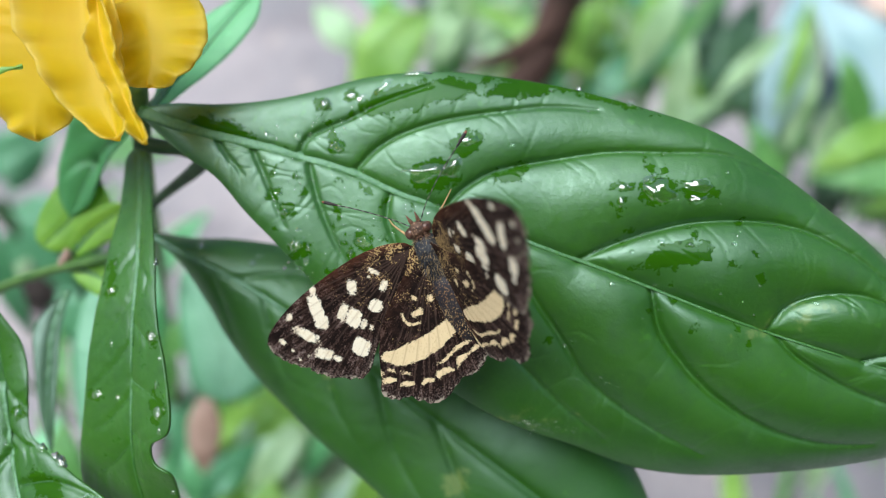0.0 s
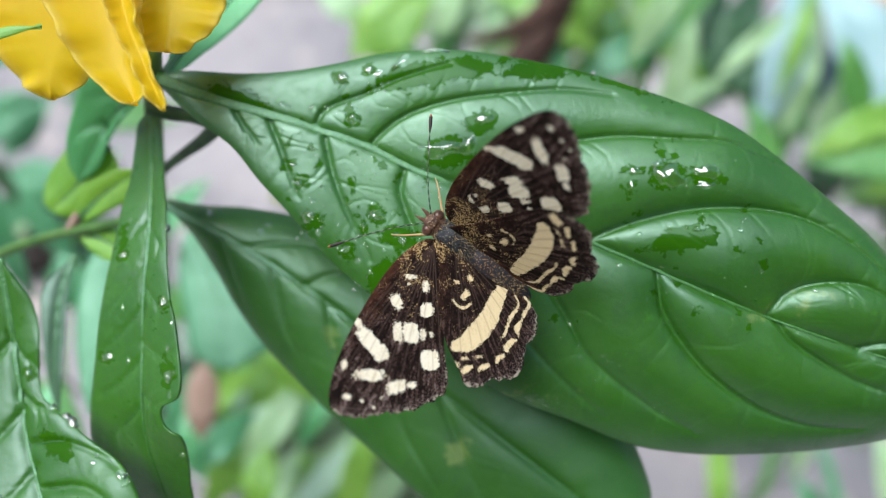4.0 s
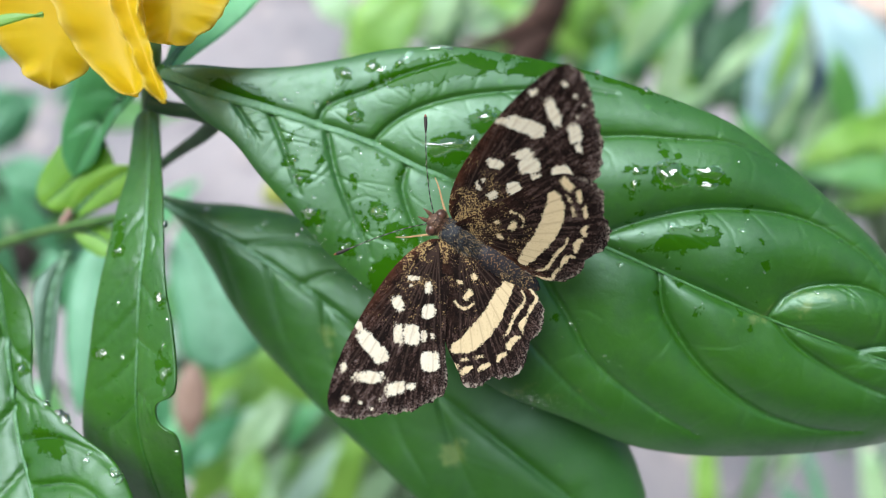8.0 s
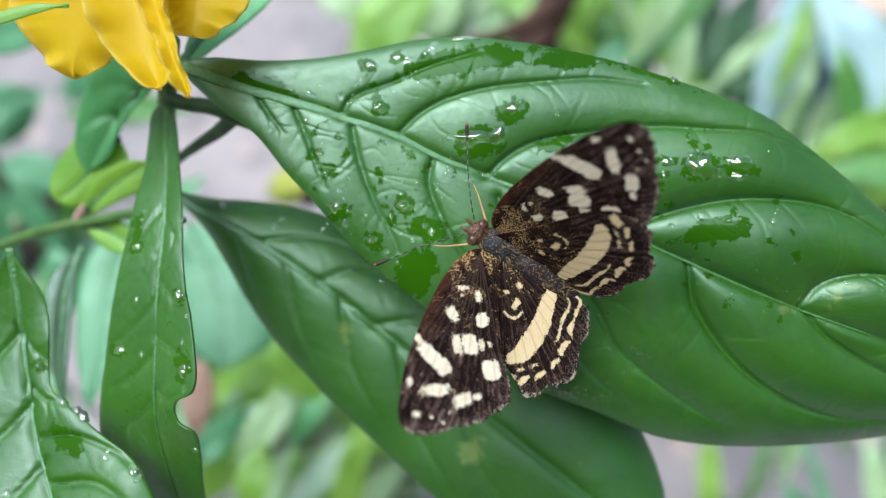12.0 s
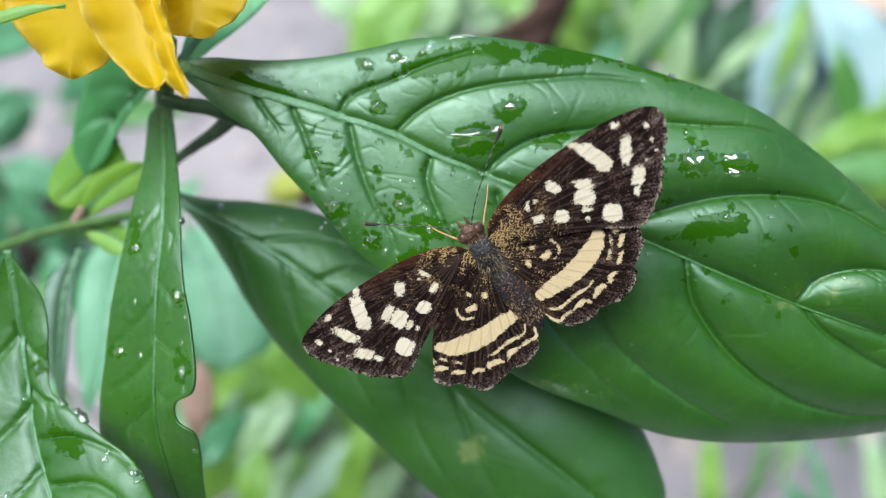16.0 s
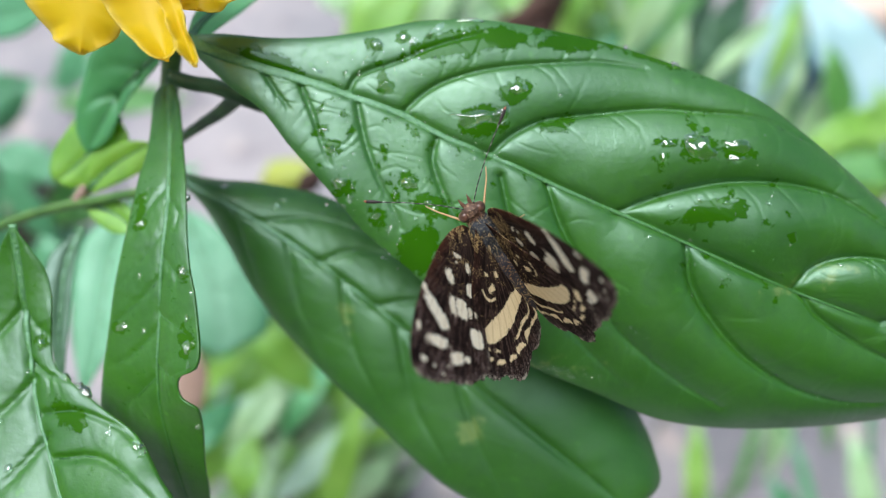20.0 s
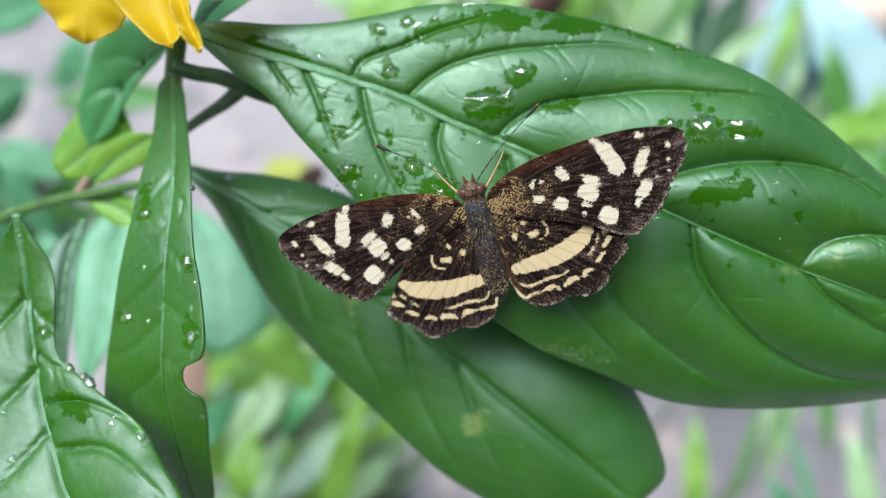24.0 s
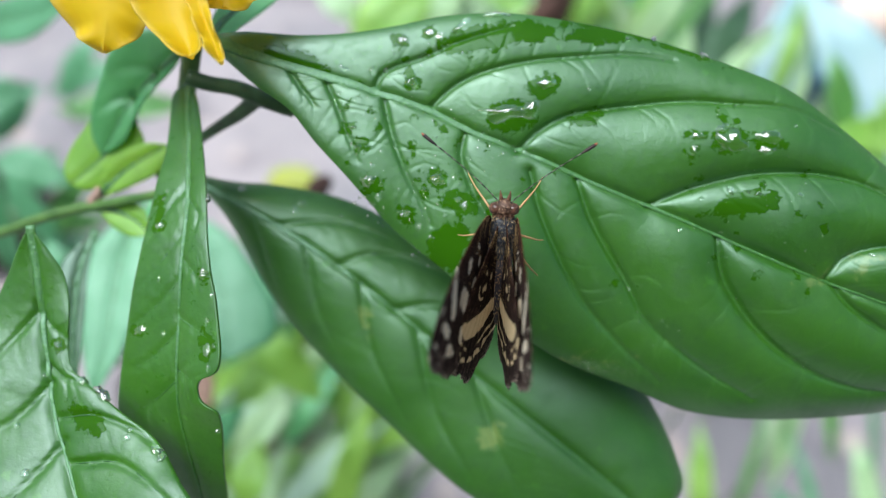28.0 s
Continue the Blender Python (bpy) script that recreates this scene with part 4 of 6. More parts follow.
leaf, height = leaf_thing("upper_leaf", "green leaf behind the flower and the broad leaf",
           ((-25.7, 18.9, -6.0), (-24.7, 21.7, -8.5), (-22.8, 24.7, -11.0), (-20.2, 29.1, -13.5), (-16.4, 34.3, -16.0)),
           ((-25.7, 19.1, -6.0), (-25.6, 22.3, -8.5), (-24.9, 25.3, -11.0), (-23.2, 29.7, -13.5), (-16.4, 34.3, -16.0)),
           ((-25.7, 18.7, -6.0), (-24.4, 19.5, -7.7), (-22.9, 21.4, -9.3), (-21.1, 23.5, -11.0), (-18.8, 26.4, -12.7), (-16.7, 30.0, -14.3), (-16.4, 34.3, -16.0)),
           LEAF_FRESH, veins=(), n=40, m=17)
leaf, height = leaf_thing("side_leaf", "pale bluish-green leaf beyond the flower",
           ((-90.8, 39.6, -75.0), (-80.7, 39.3, -70.0), (-71.1, 39.3, -65.0), (-61.5, 41.0, -60.0)),
           ((-90.8, 39.6, -75.0), (-81.7, 42.3, -70.0), (-72.1, 42.7, -65.0), (-61.5, 41.0, -60.0)),
           ((-90.8, 39.6, -75.0), (-80.7, 35.7, -70.0), (-71.1, 35.5, -65.0), (-61.5, 41.0, -60.0)),
           LEAF_BLUE, veins=(), n=24, m=13)
leaf, height = leaf_thing("back_leaf", "bluish-green leaf below the narrow leaf",
           ((-48.8, 6.6, -80.0), (-44.6, -0.9, -76.7), (-40.5, -10.2, -73.3), (-38.6, -20.0, -70.0)),
           ((-48.8, 6.6, -80.0), (-40.6, 2.2, -77.5), (-32.6, -8.2, -75.0), (-31.1, -16.2, -72.5), (-38.6, -20.0, -70.0)),
           ((-48.8, 6.6, -80.0), (-50.1, -1.0, -77.5), (-48.2, -10.3, -75.0), (-45.4, -18.3, -72.5), (-38.6, -20.0, -70.0)),
           LEAF_BLUE, veins=(), n=24, m=13)
leaf, height = leaf_thing("back_leaf", "bluish-green leaf behind the stem",
           ((-47.6, 6.2, -50.0), (-49.7, -3.4, -48.0), (-50.5, -12.5, -46.0), (-52.0, -23.0, -44.0)),
           ((-47.6, 6.2, -50.0), (-45.5, -1.6, -48.0), (-46.8, -12.5, -46.0), (-52.0, -23.0, -44.0)),
           ((-47.6, 6.2, -50.0), (-53.9, -0.9, -48.0), (-54.6, -12.6, -46.0), (-52.0, -23.0, -44.0)),
           LEAF_BLUE, veins=(), n=24, m=13)

# ---- flower ----
FLOWER_AT = (-26.0, 15.0, 0.0)
flower = thing("yellow_flower", "yellow flower with soft drooping petals above the leaves", "flower", m=at(*FLOWER_AT))
leaf_sheet("petal", ((-28.6, 31.7, 1.0), (-30.8, 26.2, 1.0), (-32.6, 21.3, 0.5), (-33.3, 16.1, 0.0)),
           ((-28.6, 31.7, 1.0), (-27.3, 26.7, 1.0), (-28.1, 22.1, 1.0), (-29.5, 18.6, 0.6), (-30.6, 17.4, 0.3), (-31.9, 16.4, 0.0), (-33.3, 16.1, 0.0)),
           ((-28.6, 31.7, 1.0), (-34.8, 29.7, 1.0), (-38.9, 26.2, 1.0), (-39.3, 22.4, 1.0), (-38.6, 21.0, 0.7), (-37.4, 19.2, 0.4), (-36.0, 17.5, 0.2), (-34.4, 16.4, 0.0), (-33.3, 16.1, 0.0)),
           PETAL, parent=flower, origin=FLOWER_AT, label="soft yellow petal", ruffle=1.6, n=60, m=31, puff=0.0, groove=0.0, wave=0.8, thick=0.15, fold=-0.6, seed=1.0)
leaf_sheet("petal", ((-26.2, 30.8, 4.0), (-26.0, 24.7, 5.0), (-24.9, 18.7, 6.0), (-22.9, 13.6, 7.0)),
           ((-26.2, 30.8, 4.0), (-22.9, 26.6, 5.0), (-22.3, 21.7, 5.5), (-22.6, 17.8, 6.0), (-22.2, 15.3, 6.5), (-21.9, 13.9, 7.0), (-22.9, 13.6, 7.0)),
           ((-26.2, 30.8, 4.0), (-30.5, 28.5, 5.0), (-31.2, 24.5, 5.5), (-29.1, 20.6, 6.0), (-27.4, 17.2, 6.3), (-25.4, 15.2, 6.6), (-23.7, 13.7, 7.0), (-22.9, 13.6, 7.0)),
           PETAL, parent=flower, origin=FLOWER_AT, label="soft yellow petal", ruffle=1.6, n=60, m=31, puff=0.0, groove=0.0, wave=0.5, thick=0.15, fold=1.3, seed=2.0)
leaf_sheet("petal", ((-24.0, 27.2, 7.0), (-23.3, 21.8, 8.0), (-21.6, 17.0, 9.0), (-19.6, 12.4, 10.0)),
           ((-24.0, 27.2, 7.0), (-22.4, 22.7, 8.0), (-21.7, 19.4, 8.5), (-20.6, 16.1, 9.0), (-20.1, 14.7, 9.3), (-19.4, 12.8, 10.0), (-19.6, 12.4, 10.0)),
           ((-24.0, 27.2, 7.0), (-24.4, 22.7, 8.0), (-23.7, 19.6, 8.5), (-22.4, 16.9, 9.0), (-20.8, 13.7, 9.7), (-19.6, 12.4, 10.0)),
           PETAL, parent=flower, origin=FLOWER_AT, label="soft yellow petal", ruffle=1.6, n=60, m=31, puff=0.0, groove=0.0, wave=0.3, thick=0.15, fold=0.7, seed=3.0)
leaf_sheet("petal", ((-22.1, 30.3, 3.0), (-21.2, 25.4, 3.0), (-21.0, 21.4, 3.5), (-21.3, 18.7, 4.0)),
           ((-22.1, 30.3, 3.0), (-17.8, 27.9, 3.0), (-16.3, 24.9, 3.0), (-16.7, 21.9, 3.3), (-17.8, 20.5, 3.6), (-19.2, 19.2, 3.8), (-20.3, 18.6, 4.0), (-21.3, 18.7, 4.0)),
           ((-22.1, 30.3, 3.0), (-24.6, 26.4, 3.0), (-24.2, 21.4, 3.3), (-23.4, 19.4, 3.6), (-22.5, 19.0, 3.8), (-21.3, 18.7, 4.0)),
           PETAL, parent=flower, origin=FLOWER_AT, label="soft yellow petal", ruffle=1.6, n=60, m=31, puff=0.0, groove=0.0, wave=0.7, thick=0.15, fold=-0.8, seed=5.0)
leaf_sheet("petal", ((-32.3, 32.6, 0.0), (-36.2, 28.3, -0.7), (-39.1, 25.5, -1.3), (-42.6, 22.3, -2.0)),
           ((-32.3, 32.6, 0.0), (-33.5, 27.2, -0.5), (-35.8, 22.8, -1.0), (-39.2, 21.9, -1.5), (-42.6, 22.3, -2.0)),
           ((-32.3, 32.6, 0.0), (-39.2, 30.3, -0.5), (-43.6, 26.9, -1.0), (-44.4, 24.0, -1.5), (-42.6, 22.3, -2.0)),
           PETAL, parent=flower, origin=FLOWER_AT, label="soft yellow petal", ruffle=1.6, n=60, m=31, puff=0.0, groove=0.0, wave=0.8, thick=0.15, seed=6.0)
leaf_sheet("petal", ((-27.4, 33.5, -2.0), (-27.7, 31.2, -2.7), (-28.4, 28.8, -3.3), (-29.2, 22.6, -4.0)),
           ((-27.4, 33.5, -2.0), (-24.0, 29.6, -2.7), (-24.2, 25.6, -3.3), (-29.2, 22.6, -4.0)),
           ((-27.4, 33.5, -2.0), (-31.9, 29.6, -2.7), (-31.6, 25.6, -3.3), (-29.2, 22.6, -4.0)),
           PETAL, parent=flower, origin=FLOWER_AT, label="soft yellow petal", ruffle=1.6, n=60, m=31, puff=0.0, groove=0.0, wave=0.8, thick=0.15, seed=7.0)
leaf_sheet("sepal", ((-38.8, 18.7, 7.0), (-35.8, 19.4, 7.3), (-32.9, 20.0, 7.7), (-30.0, 20.2, 8.0)),
           ((-38.8, 18.9, 7.0), (-35.8, 19.9, 7.3), (-32.9, 20.4, 7.7), (-30.0, 20.2, 8.0)),
           ((-38.8, 18.3, 7.0), (-35.8, 18.9, 7.3), (-32.9, 19.6, 7.7), (-30.0, 20.2, 8.0)),
           LEAF_LIME, parent=flower, origin=FLOWER_AT, label="small green sepal", n=30, m=9, puff=0.1, groove=0.05, wave=0.3)

# ---- stems ----
s = tube("plant_stem", ((-25.7, 20.2, -3.0), (-26.1, 17.2, -4.0), (-27.4, 15.9, -8.0), (-33.5, 13.0, -24.0), (-50.0, 4.1, -70.0), (-75.5, -11.8, -140.0), (-108.9, -38.2, -230.0), (-155.8, -73.7, -355.0), (-160.9, -77.6, -369.0)), [1.0, 1.0, 0.9, 1.1, 1.4, 1.8, 2.2, 2.6], STEM)
s.matrix_world = BASE
tagged(s, "green plant stem holding leaves and flower", "stem")
s = tube("petiole", ((-27.7, 15.7, -7.0), (-25.5, 15.1, -7.5), (-23.1, 14.8, -8.0), (-20.1, 13.7, -8.5), (-17.4, 12.9, -9.0)), [0.8, 0.8, 0.9, 0.9], STEM_DARK)
s.matrix_world = BASE
tagged(s, "dark green leaf stalk", "stem")
s = tube("side_branch", ((-20.8, 14.4, -9.0), (-23.6, 13.0, -11.8), (-26.5, 12.0, -14.5), (-29.9, 10.5, -17.2), (-34.7, 7.2, -20.0)), [0.9, 0.65, 0.5, 0.5], STEM_DARK)
s.matrix_world = BASE
tagged(s, "dark side branch below the broad leaf", "stem")
s = tube("side_branch", ((-59.0, 0.0, -26.0), (-53.9, 1.0, -24.0), (-49.2, 2.4, -22.5), (-43.9, 3.6, -21.0), (-42.1, 3.8, -20.5), (-38.6, 4.2, -19.0), (-32.4, 5.0, -16.0)), [0.7, 0.65, 0.6, 0.5], STEM)
s.matrix_world = BASE
tagged(s, "green branch with buds, out of focus", "stem")
s = tube("branch_bud", ((-43.2, 3.7, -21.0), (-42.4, 4.3, -20.5), (-41.7, 5.1, -20.0), (-41.6, 5.9, -20.0)), [0.3, 0.6, 0.6, 0.3], DRY)
s.matrix_world = BASE
tagged(s, "small pinkish-brown bud on a branch", "stem")
s = tube("yellow_bud", ((-47.7, 16.6, -150.0), (-42.4, 17.9, -146.7), (-37.1, 18.4, -143.3), (-33.3, 17.8, -140.0)), [2.0, 5.5, 5.0, 2.0], BUD)
s.matrix_world = BASE
tagged(s, "yellow flower bud, out of focus", "stem")
s = tube("twig", ((-25.9, 9.3, -75.0), (-23.8, 11.0, -75.0), (-21.7, 12.8, -75.0)), [1.0, 2.2, 1.0], BARK)
s.matrix_world = BASE
tagged(s, "brown twig behind the leaves", "stem")

# ---- far plants, out of focus ----
def far_leaf(parent, mat, base, tip, width, seed, label="", z1=None):
    """A pointed blade from base to tip (millimetres), bulging to its width in the middle."""
    a, b = np.array(base, float), np.array(tip, float)
    d = b - a
    side = np.array((d[1], -d[0], 0.0)) / max(np.hypot(d[0], d[1]), 1e-6)
    bend = np.array((0, 0, 0.12 * np.linalg.norm(d)))
    mid = [a, a + d * 0.35 + bend * 0.8, a + d * 0.7 + bend * 0.7, b]
    k = (0.04, 0.5, 0.42, 0.02)
    left = [q - side * width * w for q, w in zip(mid, k)]
    right = [q + side * width * w for q, w in zip(mid, k)]
    veins = [[mid[0] + d * f, mid[0] + d * (f + 0.18) + side * s * width * 0.42] for f in (0.15, 0.35, 0.55) for s in (-1, 1)]
    return leaf_sheet("leaf", mid, left, right, mat, parent=parent, n=20, m=11, puff=0.8, groove=0.4, wave=2.0, thick=0.4, seed=seed, label=label, veins=veins)


def thicket(parent, seed, count, low, high, z, turn, size, mats):
    """Many narrow blades between two corners, at about one distance."""
    r = random.Random(seed)
    for i in range(count):
        x, y, w = r.uniform(low[0], high[0]), r.uniform(low[1], high[1]), z + r.uniform(-45, 35)
        a, long = radians(r.uniform(*turn)), r.uniform(size[0], size[1])
        tip = (x + long * math.cos(a), y + long * math.sin(a), w + r.uniform(-8, 14))
        if i % 3 == 0:
            # every third blade shows its stalk, straight down to the ground
            drop_to = 360 + 0.5 * y + 0.866 * w
            foot = (x + r.uniform(-8, 8), y - 0.5 * drop_to, w - 0.866 * drop_to)
            tube("stalk", [(x, y, w), (x + r.uniform(-4, 4), y - 0.25 * drop_to, w - 0.433 * drop_to), foot], (0.5, 0.8, 1.1), STEM, parent, sides=6, n=8)
        far_leaf(parent, r.choice(mats), (x, y, w), tip, r.uniform(size[2], size[3]), seed + i * 0.7)



plant = thing("lime_plant", "lime-green garden plant, far out of focus", "plant")
far_leaf(plant, LEAF_LIME, *((-25.7, 55.1, -150.0), (-2.2, 73.9, -150.0)), 17, 1.3)
far_leaf(plant, LEAF_LIME, *((-15.4, 57.6, -160.0), (-15.4, 83.8, -160.0)), 11, 2.6)
far_leaf(plant, LEAF_PALE, *((-24.6, 68.6, -170.0), (-38.3, 85.7, -170.0)), 10, 3.9)
tube("stem", ((-14.1, 58.8, -165.0), (-13.5, 41.2, -170.0), (-12.9, 3.7, -175.0)), [2,2.5,3], STEM, plant)

plant = thing("garden_shrub", "green garden shrub with narrow leaves, far out of focus", "plant")
far_leaf(plant, LEAF_PALE, *((-8.5, 73.3, -200.0), (30.0, 94.4, -200.0)), 13, 5.2)
far_leaf(plant, LEAF_LIME, *((13.2, 68.0, -210.0), (39.1, 89.9, -210.0)), 12, 6.5)
far_leaf(plant, LEAF_BLUE, *((19.8, 78.7, -220.0), (15.7, 103.4, -220.0)), 12, 7.8)
far_leaf(plant, LEAF_LIME, *((39.6, 63.7, -200.0), (58.8, 96.3, -200.0)), 13, 9.1)
far_leaf(plant, LEAF_BLUE, *((41.9, 53.9, -190.0), (77.1, 74.3, -190.0)), 11, 10.4)
far_leaf(plant, LEAF_LIME, *((53.0, 95.9, -210.0), (90.9, 56.0, -210.0)), 13, 11.7)
far_leaf(plant, LEAF_BLUE, *((58.9, 89.9, -230.0), (80.3, 64.3, -230.0)), 13, 13.0)
far_leaf(plant, LEAF_DARK, *((87.4, 90.7, -240.0), (122.6, 53.2, -240.0)), 18, 14.3)
far_leaf(plant, LEAF_DARK, *((96.2, 95.1, -240.0), (120.4, 68.6, -240.0)), 15, 15.6)
far_leaf(plant, LEAF_MID, *((75.1, 82.7, -235.0), (109.8, 54.5, -235.0)), 11, 16.9)
far_leaf(plant, LEAF_DARK, *((81.8, 43.6, -220.0), (110.7, 66.3, -220.0)), 8, 18.2)
far_leaf(plant, LEAF_BLUE, *((71.9, 114.1, -250.0), (103.8, 93.6, -250.0)), 16, 19.5)
far_leaf(plant, LEAF_DARK, *((89.3, 57.0, -205.0), (110.8, 92.2, -205.0)), 12, 20.8)
far_leaf(plant, LEAF_MID, *((102.7, 53.0, -215.0), (108.8, 85.4, -215.0)), 11, 22.1)
far_leaf(plant, LEAF_DARK, *((83.2, 73.7, -225.0), (106.3, 101.0, -225.0)), 10, 23.4)
tube("stem", ((67.5, 62.1, -230.0), (64.2, 41.5, -235.0), (60.9, -13.0, -240.0)), [2,3,4], STEM, plant)

plant = thing("brown_branch", "brown woody branch, far out of focus", "branch")
tube("limb", ((40.4, 89.1, -170.0), (34.7, 76.2, -172.5), (30.7, 66.5, -175.0), (20.5, 54.9, -177.5), (6.4, 37.6, -180.0)), [6,6,6,5,4], BARK, plant)
tube("twig", ((34.1, 74.8, -168.0), (25.1, 69.0, -171.3), (16.7, 66.4, -174.7), (8.1, 66.3, -178.0)), [4,3,2.5,1.5], BARK, plant)

plant = thing("garden_shrub", "green shrub with light-edged leaves, far out of focus", "plant")
far_leaf(plant, LEAF_PALE, *((106.2, 34.0, -180.0), (116.9, 82.1, -180.0)), 9, 24.7)
far_leaf(plant, LEAF_LIME, *((105.0, 27.1, -200.0), (118.5, 61.7, -200.0)), 12, 26.0)
far_leaf(plant, LEAF_LIME, *((112.2, 24.1, -170.0), (143.0, 42.9, -170.0)), 14, 27.3)
far_leaf(plant, LEAF_LIME, *((127.1, 15.0, -190.0), (158.6, 26.1, -190.0)), 13, 28.6)
far_leaf(plant, LEAF_DARK, *((163.4, 16.7, -260.0), (191.5, 26.1, -260.0)), 19, 29.9)
far_leaf(plant, LEAF_PALE, *((93.7, 28.0, -190.0), (112.3, 46.5, -190.0)), 8, 31.2)
far_leaf(plant, LEAF_DARK, *((149.0, 46.2, -270.0), (187.6, 51.0, -270.0)), 22, 32.5)
tube("stem", ((135.8, 30.1, -230.0), (142.4, 4.6, -235.0), (146.9, -35.1, -240.0)), [2,3,3], STEM, plant)

plant = thing("garden_weeds", "yellow-green weeds on the ground, far out of focus", "plant")
far_leaf(plant, LEAF_LIME, *((-66.6, -68.8, -140.0), (-39.6, -26.8, -140.0)), 12, 33.8)
far_leaf(plant, LEAF_PALE, *((-57.1, -72.0, -150.0), (-22.6, -48.5, -150.0)), 8, 35.1)
far_leaf(plant, LEAF_PALE, *((-47.7, -50.1, -150.0), (-27.3, -39.1, -150.0)), 11, 36.4)
far_leaf(plant, LEAF_LIME, *((-66.3, -47.4, -160.0), (-46.6, -26.1, -160.0)), 10, 37.7)
far_leaf(plant, LEAF_LIME, *((-47.1, -71.8, -140.0), (-38.1, -52.3, -140.0)), 10, 39.0)
far_leaf(plant, LEAF_BLUE, *((-65.7, -34.0, -170.0), (-41.7, -20.4, -170.0)), 10, 40.3)
far_leaf(plant, LEAF_LIME, *((-74.3, -34.0, -170.0), (-57.1, -20.4, -170.0)), 9, 41.6)
far_leaf(plant, LEAF_LIME, *((-38.3, -72.0, -150.0), (-22.6, -59.5, -150.0)), 8, 42.9)
far_leaf(plant, LEAF_BLUE, *((-50.6, -46.1, -180.0), (-64.9, -67.5, -180.0)), 11, 44.2)
far_leaf(plant, LEAF_LIME, *((-35.2, -31.2, -150.0), (-19.5, -50.1, -150.0)), 8, 45.5)
tube("stem", ((-60.0, -59.1, -190.0), (-59.3, -79.1, -195.0), (-58.5, -107.5, -200.0)), [2,3,3], STEM, plant)

plant = thing("garden_weeds", "bright mint and lime weed blades, far out of focus", "plant")
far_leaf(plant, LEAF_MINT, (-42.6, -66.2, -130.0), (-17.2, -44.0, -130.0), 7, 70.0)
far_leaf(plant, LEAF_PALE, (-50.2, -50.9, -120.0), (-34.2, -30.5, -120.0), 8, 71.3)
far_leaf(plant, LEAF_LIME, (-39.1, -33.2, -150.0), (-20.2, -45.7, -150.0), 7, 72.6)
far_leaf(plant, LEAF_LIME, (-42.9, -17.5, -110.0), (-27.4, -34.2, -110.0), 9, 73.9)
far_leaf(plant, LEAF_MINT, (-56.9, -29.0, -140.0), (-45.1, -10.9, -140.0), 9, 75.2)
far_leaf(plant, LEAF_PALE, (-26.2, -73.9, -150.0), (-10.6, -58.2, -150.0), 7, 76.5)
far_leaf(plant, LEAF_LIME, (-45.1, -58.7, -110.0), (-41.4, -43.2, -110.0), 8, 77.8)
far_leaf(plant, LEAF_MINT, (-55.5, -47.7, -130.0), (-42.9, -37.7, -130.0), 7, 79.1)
tube("stem", ((-47.2, -61.9, -125.0), (-53.2, -85.4, -160.0), (-59.8, -118.7, -200.0)), [1.5, 2, 2.5], STEM, plant)

plant = thing("garden_weeds", "pale green weed stalks on the ground, far out of focus", "plant")
far_leaf(plant, LEAF_LIME, *((87.7, -99.8, -200.0), (89.6, -57.5, -200.0)), 8, 46.8)
far_leaf(plant, LEAF_PALE, *((93.5, -99.8, -200.0), (85.8, -69.0, -200.0)), 7, 48.1)
far_leaf(plant, LEAF_PALE, *((149.2, -99.8, -200.0), (143.5, -63.3, -200.0)), 9, 49.4)
far_leaf(plant, LEAF_BLUE, *((137.5, -107.1, -220.0), (123.0, -84.4, -220.0)), 8, 50.7)

plant = thing("garden_weeds", "bluish-green weeds beside the path, far out of focus", "plant")
far_leaf(plant, LEAF_BLUE, *((-138.4, 36.3, -160.0), (-117.1, 47.7, -160.0)), 13, 52.0)
far_leaf(plant, LEAF_BLUE, *((-123.1, 25.3, -150.0), (-101.1, 19.0, -150.0)), 11, 53.3)
far_leaf(plant, LEAF_PALE, *((-141.0, 3.6, -170.0), (-123.9, 19.0, -170.0)), 10, 54.6)
far_leaf(plant, LEAF_BLUE, *((-123.9, -6.7, -170.0), (-99.9, 3.6, -170.0)), 10, 55.9)
tube("stem", ((-127.8, 26.8, -150.0), (-117.8, 13.0, -155.0), (-108.9, -3.1, -160.0)), [3,3,3], STEM_DARK, plant)

plant = thing("garden_weeds", "dense narrow-leaved weeds, far out of focus", "plant")
thicket(plant, 21, 36, (-8.2, 39.1), (82.6, 96.5), -190, (15, 150), (22, 48, 5, 9), (LEAF_MID, LEAF_PALE, LEAF_LIME, LEAF_FRESH, LEAF_PALE, LEAF_LIME))

plant = thing("garden_weeds", "yellow-green grassy weeds, far out of focus", "plant")
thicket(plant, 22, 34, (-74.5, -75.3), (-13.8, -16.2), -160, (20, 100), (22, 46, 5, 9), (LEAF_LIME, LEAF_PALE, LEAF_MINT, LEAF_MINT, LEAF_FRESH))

plant = thing("garden_weeds", "green leafy weeds, far out of focus", "plant")
thicket(plant, 23, 16, (99.1, 0.2), (152.5, 37.6), -180, (-20, 120), (24, 48, 6, 11), (LEAF_MID, LEAF_DARK, LEAF_LIME, LEAF_PALE))

plant = thing("garden_weeds", "bluish-green weeds, far out of focus", "plant")
thicket(plant, 24, 9, (-141.7, -6.4), (-113.8, 59.2), -160, (-20, 60), (20, 40, 6, 10), (LEAF_BLUE, LEAF_MID, LEAF_BLUE))

plant = thing("garden_weeds", "thin pale grass stalks, far out of focus", "plant")
thicket(plant, 25, 9, (84.6, -115.1), (174.2, -68.1), -230, (70, 125), (30, 60, 3, 6), (LEAF_PALE, LEAF_MID, LEAF_BLUE))

